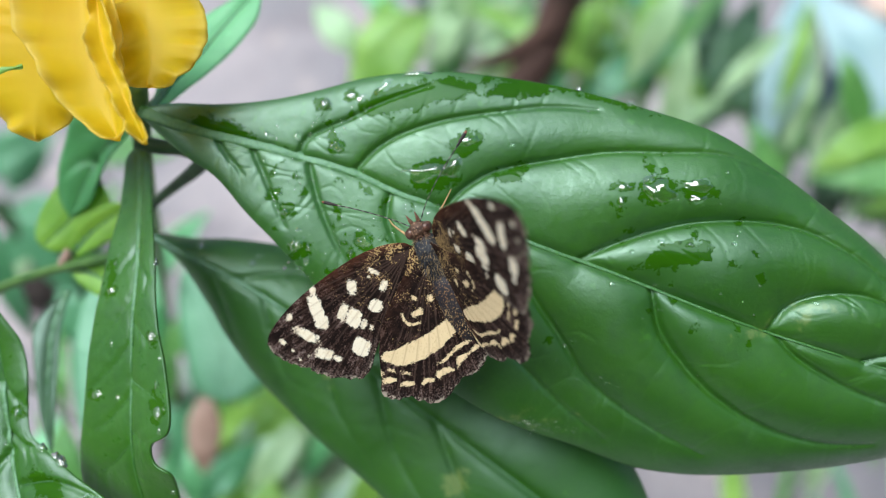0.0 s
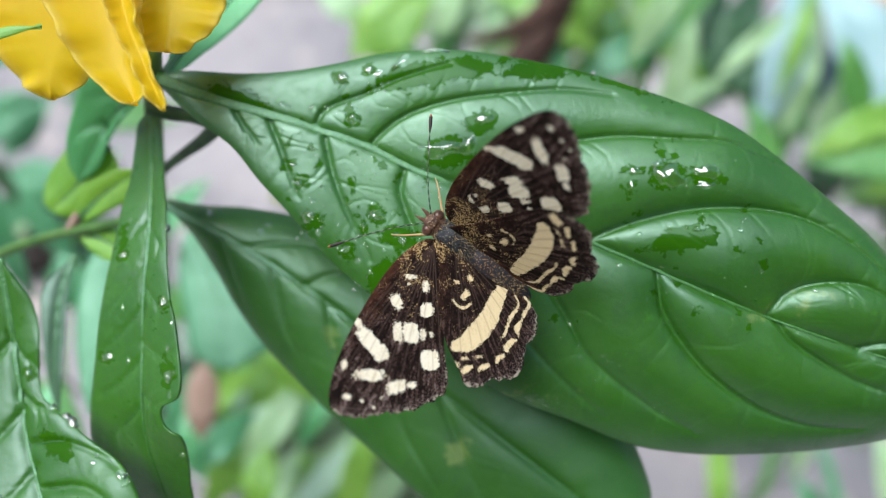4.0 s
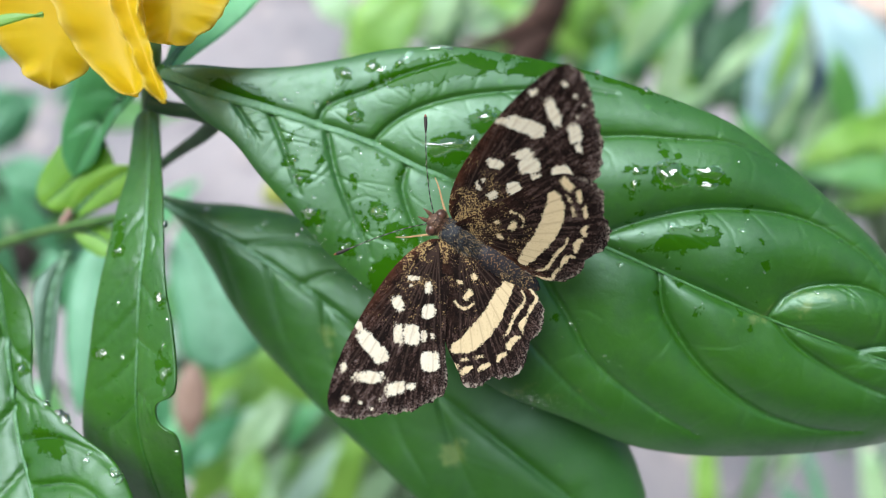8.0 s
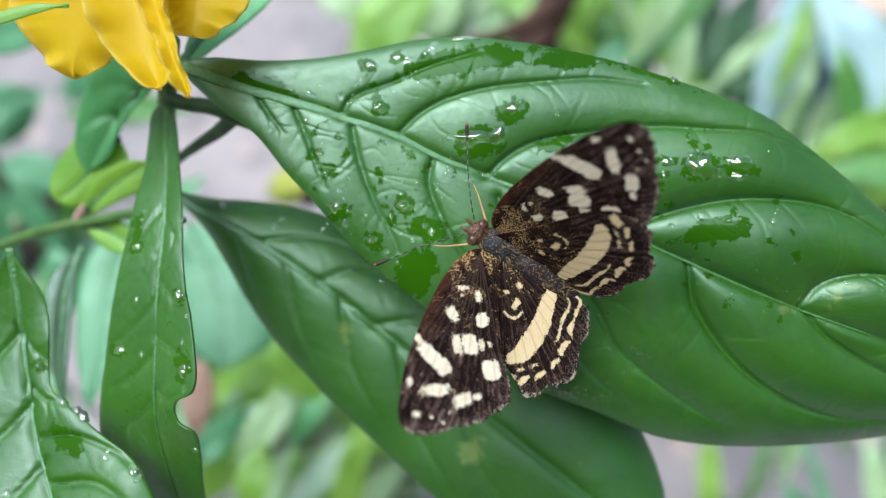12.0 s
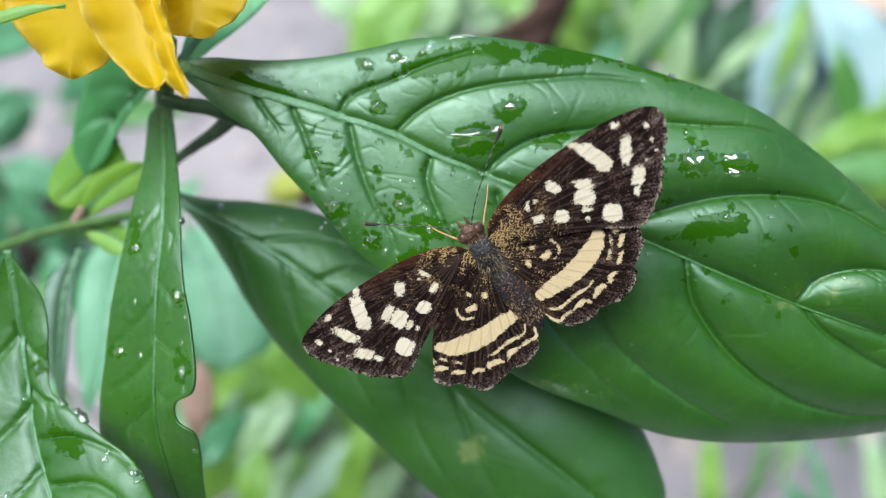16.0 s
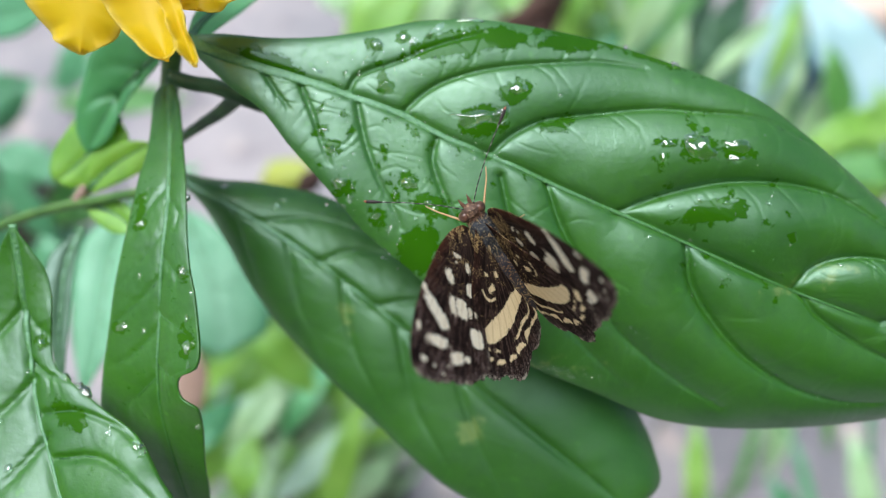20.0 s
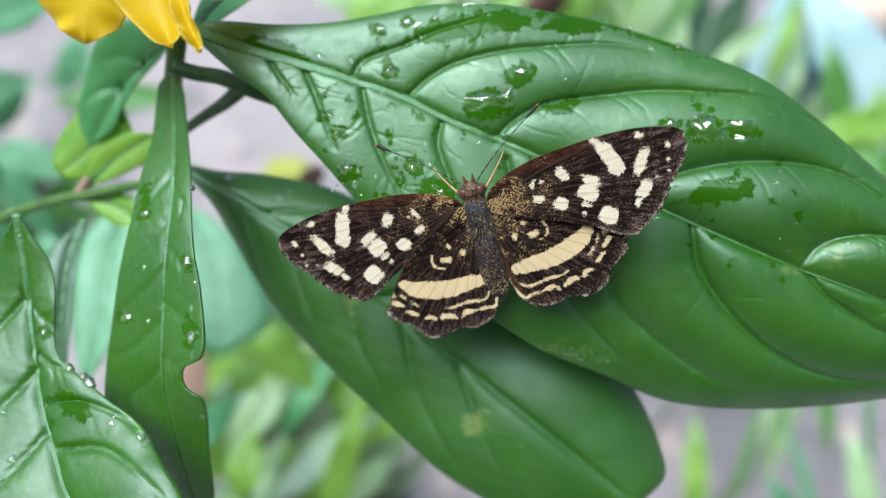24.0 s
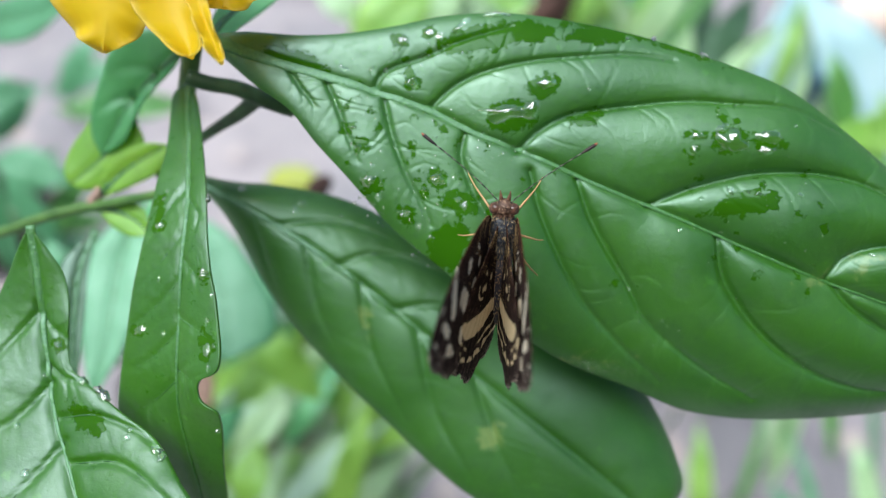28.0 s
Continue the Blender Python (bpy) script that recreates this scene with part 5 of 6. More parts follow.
plant = thing("garden_weeds", "fine bright grass, far out of focus", "plant")
thicket(plant, 26, 40, (-77.5, -90.6), (-11.2, -27.8), -175, (25, 95), (16, 36, 2.5, 5), (LEAF_LIME, LEAF_PALE, LEAF_MINT, LEAF_PALE))

plant = thing("garden_weeds", "fine pale green leaves, far out of focus", "plant")
thicket(plant, 27, 34, (-5.1, 57.9), (116.6, 107.0), -230, (20, 140), (20, 44, 2, 5), (LEAF_MID, LEAF_DARK, LEAF_FRESH, LEAF_MID))

plant = thing("garden_weeds", "soft green leaves behind the plant, out of focus", "plant")
thicket(plant, 28, 26, (-105.6, -57.4), (-60.6, 2.6), -105, (40, 130), (14, 30, 5, 9), (LEAF_FRESH, LEAF_MID, LEAF_BLUE, LEAF_FRESH))

plant = thing("dry_leaf", "dry reddish-brown leaf, far out of focus", "leaf")
far_leaf(plant, DRY, *((-49.7, -20.5, -90.0), (-50.3, -37.7, -90.0)), 7, 57.2)

plant = thing("strap_plant", "pale blue-green strap-leaved plant with yellow-green margins, out of focus", "plant")
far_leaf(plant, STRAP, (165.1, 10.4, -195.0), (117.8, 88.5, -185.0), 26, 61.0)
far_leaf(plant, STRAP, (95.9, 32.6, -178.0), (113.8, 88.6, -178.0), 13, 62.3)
far_leaf(plant, LEAF_LIME, (100.9, 43.6, -172.0), (112.5, 79.5, -172.0), 5, 63.6)
far_leaf(plant, LEAF_LIME, (100.8, 24.6, -150.0), (126.1, 38.5, -150.0), 9, 64.9)
far_leaf(plant, LEAF_LIME, (110.8, 20.8, -155.0), (130.1, 28.9, -155.0), 8, 66.2)
far_leaf(plant, LEAF_DARK, (88.9, 48.5, -205.0), (105.4, 75.3, -205.0), 15, 67.5)
far_leaf(plant, LEAF_DARK, (100.6, 45.2, -200.0), (110.8, 64.1, -200.0), 13, 68.8)
tube("stem", ((141.8, 19.8, -190.0), (168.4, 3.5, -230.0), (186.1, -19.4, -260.0)), [4, 5, 6], STEM, plant)


def shade_cup(x, y, z):
    """A small dark pot shape, added where there is only bluish shade."""
    t = thing("shade_pot", "dark teal pot shape standing in for a shaded gap, far out of focus", "pot", m=Matrix.Translation((x, y, z)))
    prof = [(0.0, 0.0), (0.018, 0.0), (0.024, 0.05), (0.027, 0.05), (0.027, 0.056), (0.022, 0.056), (0.016, 0.004), (0.0, 0.004)]
    k = 28
    v = [(r * math.cos(2 * math.pi * j / k), r * math.sin(2 * math.pi * j / k), h) for r, h in prof for j in range(k)]
    f = [(i * k + j, i * k + (j + 1) % k, (i + 1) * k + (j + 1) % k, (i + 1) * k + j) for i in range(len(prof) - 1) for j in range(k)]
    mesh_object("shade_pot_wall", v, f, SHADE_TEAL, t)


shade_cup(0.262, 0.322, 0.0)


def stone(x, y, z, r, mat, label, seed, group=""):
    """A rounded uneven stone on the ground."""
    bm = bmesh.new()
    bmesh.ops.create_icosphere(bm, subdivisions=3, radius=r)
    for q in bm.verts:
        q.co *= 1 + 0.25 * noise.noise(q.co / r * 1.2 + Vector((seed, 0, 0)))
        q.co.z *= 0.7
    me = bpy.data.meshes.new("stone")
    bm.to_mesh(me)
    bm.free()
    me.materials.append(mat)
    me.polygons.foreach_set("use_smooth", [True] * len(me.polygons))
    ob = new("stone", me)
    ob.location = (x, y, z + r * 0.55)
    tagged(ob, label, "stone", group)


stone(0.326, 0.412, 0.0, 0.026, CLAY, "pale terracotta stone on the ground", 2.0)
for k, (x, y, r) in enumerate(((-0.043, 0.055, 0.028), (-0.135, 0.11, 0.03), (-0.09, 0.14, 0.025), (-0.07, 0.085, 0.02), (0.215, 0.345, 0.018), (0.10, 0.42, 0.03), (-0.25, 0.22, 0.03))):
    stone(x, y, 0.0, r, SOIL, "dark lump of soil on the ground", 5.0 + k, "lumps of soil on the ground")


# ---- butterfly ----
butterfly = thing("butterfly", "dark brown butterfly with cream spots and bands, resting on a leaf", "butterfly")


def wing(name, lead, trail, spots, cream, dusty, veins, label, mirror, n, m, ragged, lift, bands=()):
    """A wing of two thin sheets (upper and under side), hinged at the origin; outlines in millimetres."""
    lead, trail = spline(lead, n), spline(trail, n)
    t = np.linspace(0, 1, m)
    p = lead[:, None] * (1 - t)[None, :, None] + trail[:, None] * t[None, :, None]
    xy = p.reshape(-1, 2)
    tt, ss = np.tile(t, n), np.repeat(np.linspace(0, 1, n), m)
    f = blobs(xy, spots, 3.2)
    for line in bands:
        line = spline(line, 24)
        d, along = distance(xy, line[:, :2])
        f = np.maximum(f, np.interp(along, np.linspace(0, 1, 24), line[:, 2]) - d)
    vein = np.zeros(len(xy))
    for end in veins:
        line = spline([(0.3, -0.2), (end[0] * 0.5, end[1] * 0.5 + 0.12), end], 12)
        vein = np.maximum(vein, np.exp(-(distance(xy, line)[0] / 0.10) ** 2))
    r = np.hypot(xy[:, 0], xy[:, 1])
    margin = np.clip((ss - 0.45) / 0.2, 0, 1) if ragged == 0 else 1.0
    reach = distance(xy, trail[int(n * 0.42):])[0] if ragged == 0 else distance(xy, np.vstack([trail[int(n * 0.3):], lead[-3:]]))[0]
    rim = np.clip(1 - reach / 1.6, 0, 1)
    dust = np.clip(1.05 - r / dusty, 0, 1) * np.clip(1.2 - 0.0 * tt, 0, 1)
    rust = np.clip(1.0 - tt * 5, 0, 1) * np.clip(1.25 - ss * 1.6, 0, 1)
    if ragged:
        rust = np.maximum(rust * 0.3, np.clip(1.25 - xy[:, 0] / 0.7, 0, 1) * np.clip(1.2 + (xy[:, 1] + 7.5), 0, 1))
    # scalloped, worn outer margin
    wear = np.array([noise.noise(Vector((x * 1.6, y * 1.6, 3.0 + lift))) + 0.6 * noise.noise(Vector((x * 5, y * 5, 9.0))) for x, y in xy])
    out = xy / np.maximum(r, 0.1)[:, None]
    turn = np.arctan2(xy[:, 1], xy[:, 0])
    scallop = (np.abs(np.sin(turn * (8.0 if ragged else 11.0))) - 0.6) * (0.72 if ragged else 0.28)
    xy = xy + out * ((wear * 0.30 + scallop) * np.clip(1 - reach / 0.6, 0, 1))[:, None]
    z = lift + 0.10 * np.sin(np.clip(r / 9, 0, 1) * math.pi) - 0.10 * vein * 0.4
    z = z + 0.03 * np.array([noise.noise(Vector((x * 0.5, y * 0.5, 1.0))) for x, y in xy])
    top = np.column_stack([xy[:, 0] * (-1 if mirror else 1), xy[:, 1], z])
    low = top - (0, 0, 0.07)
    fu = grid_faces(n, m, not mirror)
    fd = grid_faces(n, m, mirror) + n * m
    loop = [i * m for i in range(n)] + [(n - 1) * m + j for j in range(1, m)] + [i * m + m - 1 for i in range(n - 2, -1, -1)] + list(range(m - 2, 0, -1))
    rimf = [(a, b, b + n * m, a + n * m) for a, b in zip(loop, loop[1:] + loop[:1])]
    if mirror:
        rimf = [q[::-1] for q in rimf]
    faces = [*map(tuple, fu), *map(tuple, fd), *rimf]
    slots = [0] * len(fu) + [1] * len(fd) + [0] * len(rimf)
    two = lambda q: np.concatenate([q, q])
    return mesh_object(name, np.vstack([top, low]) * MM, faces, [WING, WING_UNDER], butterfly, label, slots=slots,
                       attrs={"pale": two(f), "cream": two(np.full(len(xy), cream)), "dust": two(dust), "vein": two(vein), "rim": two(rim), "rust": two(rust), "reach": two(r), "turn": two(np.arctan2(xy[:, 1], np.maximum(xy[:, 0], 0.01)))})


FORE_OUTER = ((10.16, 0.98, 0.56, 0.28, -59), (10.74, -0.49, 1.30, 0.66, -75), (10.99, -1.78, 0.66, 0.66, -61), (12.92, -2.08, 1.30, 0.49, -126), (12.41, -4.36, 0.89, 0.53, -138), (11.54, -5.26, 0.52, 0.27, -137), (13.55, 0.09, 0.39, 0.27, -39), (15.38, -1.56, 0.37, 0.26, -118), (14.98, -2.73, 0.18, 0.17, -59), (14.81, -3.70, 0.18, 0.17, -59), (13.80, -3.79, 0.19, 0.14, -16))
FORE_INNER = ((6.62, -0.44, 0.68, 0.47, -65), (8.63, -1.95, 0.81, 0.47, -38), (8.02, -2.88, 0.91, 0.72, -41), (7.46, -3.74, 0.46, 0.29, -32), (8.86, -5.43, 0.86, 0.82, -41), (5.58, -2.86, 0.62, 0.62, -44), (3.98, -1.72, 0.50, 0.36, -34), (4.10, -0.20, 0.50, 0.22, -130), (4.73, -0.41, 0.18, 0.20, -44), (7.06, -4.43, 0.29, 0.23, -63))
HIND_MARKS = ((9.63, -4.79, 0.69, 0.40, -108), (3.69, -3.03, 0.59, 0.32, 12), (3.15, -1.82, 0.26, 0.20, -129), (2.01, -2.68, 0.34, 0.30, -76), (8.50, -5.59, 0.35, 0.15, -120), (7.67, -6.53, 0.36, 0.15, -135))
# curved marks as (x, y, half width) along their middle: the broad band, the wavy line and the row of crescents
HIND_BANDS = (((1.00, -5.60, 0.55), (2.47, -5.69, 0.75), (4.10, -5.78, 0.84), (5.78, -5.55, 0.93), (7.08, -5.16, 0.83), (8.10, -4.45, 0.50)),
              ((0.69, -6.98, 0.10), (1.20, -7.51, 0.15), (2.06, -7.58, 0.19), (2.85, -7.52, 0.19), (3.59, -7.57, 0.19), (4.41, -7.68, 0.15), (5.17, -7.48, 0.10)),
              ((0.20, -7.27, 0.13), (0.24, -7.92, 0.18), (0.72, -8.50, 0.18), (1.40, -8.41, 0.19), (1.98, -8.46, 0.15)),
              ((2.24, -8.52, 0.12), (2.94, -8.40, 0.25), (3.48, -8.49, 0.25), (3.79, -8.87, 0.15)),
              ((4.28, -8.78, 0.15), (4.89, -8.46, 0.30), (5.52, -8.42, 0.30), (5.67, -8.68, 0.10)),
              ((6.21, -8.44, 0.20), (6.67, -8.15, 0.25), (7.05, -8.19, 0.15)),
              ((7.79, -7.60, 0.20), (8.30, -7.23, 0.25), (8.63, -7.10, 0.15)),
              ((8.77, -6.45, 0.19), (9.18, -6.14, 0.29), (9.53, -5.91, 0.24)),
              ((4.77, -2.28, 0.12), (4.92, -2.85, 0.14), (4.69, -3.51, 0.14), (3.99, -3.79, 0.09)))
FORE = dict(
    lead=((-0.20, -0.11), (0.52, 0.66), (2.19, 1.32), (4.34, 1.66), (6.60, 1.66), (9.80, 1.40), (12.50, 0.98), (14.50, 0.42), (16.10, -0.26), (16.95, -1.00)),
    trail=((-0.48, -1.20), (2.19, -2.84), (5.06, -4.40), (7.70, -6.25), (9.00, -7.40), (10.20, -7.88), (11.40, -7.52), (12.70, -6.65), (14.00, -5.45), (14.95, -4.55), (15.90, -3.45), (16.65, -2.25), (16.97, -1.25)),
    spots=FORE_OUTER + FORE_INNER,
    veins=((12.0, 1.00), (15.1, -0.20), (16.50, -1.50), (16.02, -3.08), (15.16, -4.07), (13.97, -5.21), (12.64, -6.45), (11.21, -7.34), (10.02, -7.70)))
HIND = dict(
    lead=((0.61, 1.29), (3.20, -0.10), (6.32, -1.61), (8.73, -2.78), (10.20, -3.95), (10.80, -5.30)),
    trail=((0.33, 0.10), (0.28, -2.87), (0.05, -5.60), (0.0, -7.20), (0.25, -8.55), (1.10, -9.40), (2.40, -9.90), (3.80, -10.20), (5.30, -10.25), (6.60, -10.10), (7.95, -9.62), (9.15, -8.75), (10.15, -7.55), (10.75, -6.25), (10.80, -5.35)),
    spots=HIND_MARKS, bands=HIND_BANDS,
    veins=((0.52, -7.22), (1.52, -8.81), (2.71, -9.55), (4.15, -9.90), (6.06, -9.99), (7.49, -9.60), (8.82, -8.80), (9.78, -7.72), (10.40, -6.48)))
# the left hindwing has lost its outer front corner
HIND_TORN = dict(HIND, lead=((0.61, 1.29), (3.20, -0.10), (6.32, -1.67), (8.20, -3.50), (9.40, -5.25), (10.20, -6.45)), trail=((0.33, 0.10), (0.28, -2.87), (0.05, -5.60), (0.0, -7.20), (0.25, -8.55), (1.10, -9.40), (2.40, -9.95), (3.80, -10.20), (5.30, -10.15), (6.80, -10.05), (7.90, -9.40), (9.10, -8.40), (9.90, -7.40), (10.20, -6.50)))
fore_left, fore_right = (wing("forewing", cream=0.15, dusty=10.5, label="dark brown forewing with cream-white spots", mirror=q, n=190, m=100, ragged=0, lift=0.16, **FORE) for q in (True, False))
hind_left, hind_right = (wing("hindwing", cream=0.9, dusty=9.0, label="dark brown hindwing with a broad cream band", mirror=q, n=130, m=120, ragged=1, lift=0.0, **(HIND_TORN if q else HIND)) for q in (True, False))

thorax = lathe("thorax", [(2.0, -0.2, 0.5, 0.4), (1.4, -0.2, 1.0, 0.85), (0.3, -0.25, 1.2, 1.0), (-1.0, -0.35, 1.15, 0.95), (-2.1, -0.45, 0.8, 0.7)], FUR, butterfly, "dark grey-blue furry thorax", lump=0.12)
abdomen = lathe("abdomen", [(-1.7, -0.2, 0.85, 0.75), (-2.6, -0.12, 1.15, 0.9), (-4.2, -0.15, 1.28, 0.92), (-6.0, -0.25, 1.15, 0.85), (-7.4, -0.4, 0.8, 0.62), (-8.4, -0.6, 0.2, 0.2)], ABDOMEN, butterfly, "dark abdomen dusted with gold scales", lump=0.08)
head = lathe("head", [(2.0, -0.2, 0.5, 0.5), (2.4, -0.1, 0.85, 0.72), (2.95, -0.1, 0.76, 0.65), (3.35, -0.15, 0.28, 0.28)], HEAD, butterfly, "rust-brown head", lump=0.15)
for side in (-1, 1):
    eye = lathe("eye", [(2.02, -0.1, 0.05, 0.05), (2.2, -0.1, 0.44, 0.48), (2.55, -0.1, 0.55, 0.6), (2.9, -0.1, 0.44, 0.48), (3.08, -0.1, 0.05, 0.05)], EYE, head, "round brown eye")
    eye.location.x = side * 0.72 * MM
    tube("palp", [(side * 0.22, 2.9, -0.3), (side * 0.34, 3.5, -0.1), (side * 0.42, 4.15, 0.1)], [0.2, 0.17, 0.03], PALP, head, "rusty hairy palp", n=10)
    antenna = tube("antenna", [(side * 0.28, 2.95, 0.1), (side * 1.9, 4.55, 0.2), (side * 4.0, 6.2, -0.1), (side * 6.1, 7.6, -0.6)], [0.05, 0.042, 0.042, 0.05], ANTENNA, butterfly, "thin banded antenna", sides=6, n=30)
    tube("club", [(side * 5.9, 7.47, -0.55), (side * 6.5, 7.86, -0.7), (side * 7.0, 8.2, -0.82)], [0.06, 0.15, 0.15], CLUB, antenna, "dark antenna club", sides=8, n=10)
    tube("club_tip", [(side * 6.95, 8.17, -0.81), (side * 7.2, 8.34, -0.88)], [0.15, 0.05], CLUB_TIP, antenna, "rust-coloured club tip", sides=8, n=6)
    for hip, knee, shin, foot in (((0.6, 1.5), (1.5, 2.7), (2.6, 3.8), (3.2, 4.5)), ((0.8, 0.2), (2.0, -0.1), (3.2, -0.8), (3.8, -1.2)), ((0.8, -0.8), (1.8, -2.0), (2.9, -3.6), (3.6, -4.6))):
        tube("leg", [(side * hip[0], hip[1], -0.8), (side * knee[0], knee[1], -0.9), (side * shin[0], shin[1], -2.2), (side * foot[0], foot[1], -3.4)], [0.12, 0.10, 0.07, 0.045], LEG, butterfly, "slender tan leg", sides=6, n=16)


def fur(name, count, y0, y1, mat, r0, label, seed, length):
    """Short hairs over the body."""
    r = random.Random(seed)
    v, f = [], []
    for _ in range(count):
        y, a = r.uniform(y0, y1), r.uniform(-0.15, math.pi + 0.15)
        k = r0 * (1 - 0.35 * ((y - (y0 + y1) / 2) / (y1 - y0) * 2) ** 2)
        p = Vector((k * math.cos(a), y, -0.3 + k * 0.85 * math.sin(a)))
        d = Vector((math.cos(a) * 0.6 + r.gauss(0, 0.25), -0.9 + r.gauss(0, 0.3), math.sin(a) * 0.5 + r.gauss(0, 0.2))).normalized() * length * r.uniform(0.6, 1.2)
        s = d.cross(Vector((r.gauss(0, 1), r.gauss(0, 1), r.gauss(0, 1)))).normalized() * 0.045
        i = len(v)
        v += [p - s, p + s, p + d + Vector((0, 0, 0.03))]
        f.append((i, i + 1, i + 2))
    mesh_object(name, np.array(v) * MM, f, mat, butterfly, label, smooth=False)


fur("fur", 900, -2.2, 2.0, FUR, 1.15, "grey-blue hairs of the thorax", 5, 0.55)
fur("fur", 420, -2.4, 2.0, FUR_GOLD, 1.15, "golden hairs along the body", 6, 0.5)
fur("fur", 520, -7.2, -2.0, FUR_GOLD, 1.2, "golden scales along the abdomen", 8, 0.22)
fur("fur", 260, -6.0, -2.2, FUR, 1.1, "blue-black hairs along the back", 12, 0.4)
fur("fur", 460, 1.8, 3.2, PALP, 0.72, "rusty hairs of the head", 9, 0.55)


# ---- what moves ----
def motions():
    walk(main_leaf, [(t, at(PIVOT[0] + x, PIVOT[1] + y, PIVOT[2] + z, a, b, c)) for t, x, y, z, a, b, c in (
        (0, -0.92, -0.22, 0.02, 0.79, -1.11, 0.44), (0.5, -0.74, -0.10, 0.16, 0.63, -0.58, 0.35),
        (1, -0.69, -0.18, 0.02, 0.90, -0.27, 0.73), (1.5, -0.92, -0.32, 0.13, 0.30, -0.56, -0.13),
        (2, -0.74, -0.25, -0.11, -0.64, -0.66, -0.54), (2.5, -0.70, -0.05, -0.04, 0.65, -0.71, 1.11),
        (3, -0.68, -0.10, -0.05, 0.02, -0.63, 0.36), (3.5, -0.68, -0.28, -0.03, 0.01, -0.14, -0.25),
        (5.5, -0.61, 0.06, -0.25, 0.03, -0.46, 0.30), (6, -0.64, -0.12, -0.37, -0.30, -0.51, -1.08),
        (6.5, -0.52, 0.09, -0.31, 0.24, -0.48, 0.61), (7, -0.42, 0.20, -0.25, -0.17, 0.08, 0.80),
        (7.5, -0.48, 0.02, -0.11, 0.48, -0.09, 0.63), (8, -0.44, -0.11, 0.06, 0.25, -0.50, -0.07),
        (8.5, -0.26, -0.01, -0.14, -1.34, 0.14, -0.61), (9, -0.25, 0.07, -0.11, 0.21, 0.19, 0.96),
        (9.5, -0.25, 0.01, 0.02, 0.72, -0.26, 0.71), (10, -0.27, -0.10, 0.09, -0.02, -0.05, -0.35),
        (10.5, -0.22, -0.02, -0.05, -0.25, -0.58, 0.22), (11, 0.00, -0.00, 0.00, -0.00, -0.00, -0.00),
        (11.5, 0.06, -0.07, 0.25, 0.74, 0.06, 0.44), (12, -0.04, -0.08, 0.46, 0.99, -0.14, 0.61),
        (12.5, -0.10, 0.04, 0.07, 0.02, -0.04, -0.13), (14.5, -0.02, 0.18, 0.42, 0.29, 0.00, 0.79),
        (15, -0.07, 0.06, 0.07, 0.10, -0.04, 0.29), (15.5, -0.11, -0.03, 0.13, -0.43, 0.01, -0.09),
        (16, -0.03, -0.00, 0.26, 0.81, -0.16, 0.48), (16.5, -0.00, 0.10, 0.15, 0.51, -0.12, 0.72),
        (17, 0.00, 0.10, -0.09, 0.88, -0.60, 0.47), (17.5, -0.18, 0.02, -0.26, 0.51, -0.52, 0.06),
        (18, -0.21, 0.11, -0.03, 0.26, -0.21, 0.04), (18.5, -0.14, 0.34, 0.08, -0.02, -0.15, 0.89),
        (19, 0.03, 0.48, 0.00, 0.21, 0.02, 1.20), (19.5, 0.16, 0.30, 0.26, -0.83, 0.65, 0.47),
        (20, 0.06, 0.32, 0.09, -0.44, 0.18, 0.10), (20.5, -0.05, 0.40, -0.12, -0.47, 0.08, 0.66),
        (21, -0.17, 0.68, -0.31, -0.09, -0.12, 1.32), (21.5, -0.16, 0.72, -0.36, -0.46, 0.11, 1.12),
        (23.5, -0.05, 0.66, -0.24, -0.45, 0.19, 1.30), (24, -0.11, 0.60, -0.24, -0.22, -0.14, 0.97),
        (24.5, -0.10, 0.56, -0.27, -0.87, -0.12, 0.46), (25, 0.08, 0.62, -0.42, -0.25, -0.31, 0.69),
        (25.5, 0.26, 0.64, -0.19, 0.64, -0.12, 1.10), (26, 0.29, 0.53, -0.12, 0.08, 0.03, 0.77),
        (26.5, 0.12, 0.54, -0.34, -0.64, -0.32, 0.85), (27, 0.09, 0.54, -0.18, -1.55, 0.22, 0.66),
        (27.5, 0.36, 0.58, 0.03, 0.02, 0.26, 0.85), (28, 0.40, 0.46, 0.12, 1.23, -0.05, 1.19),
    )])
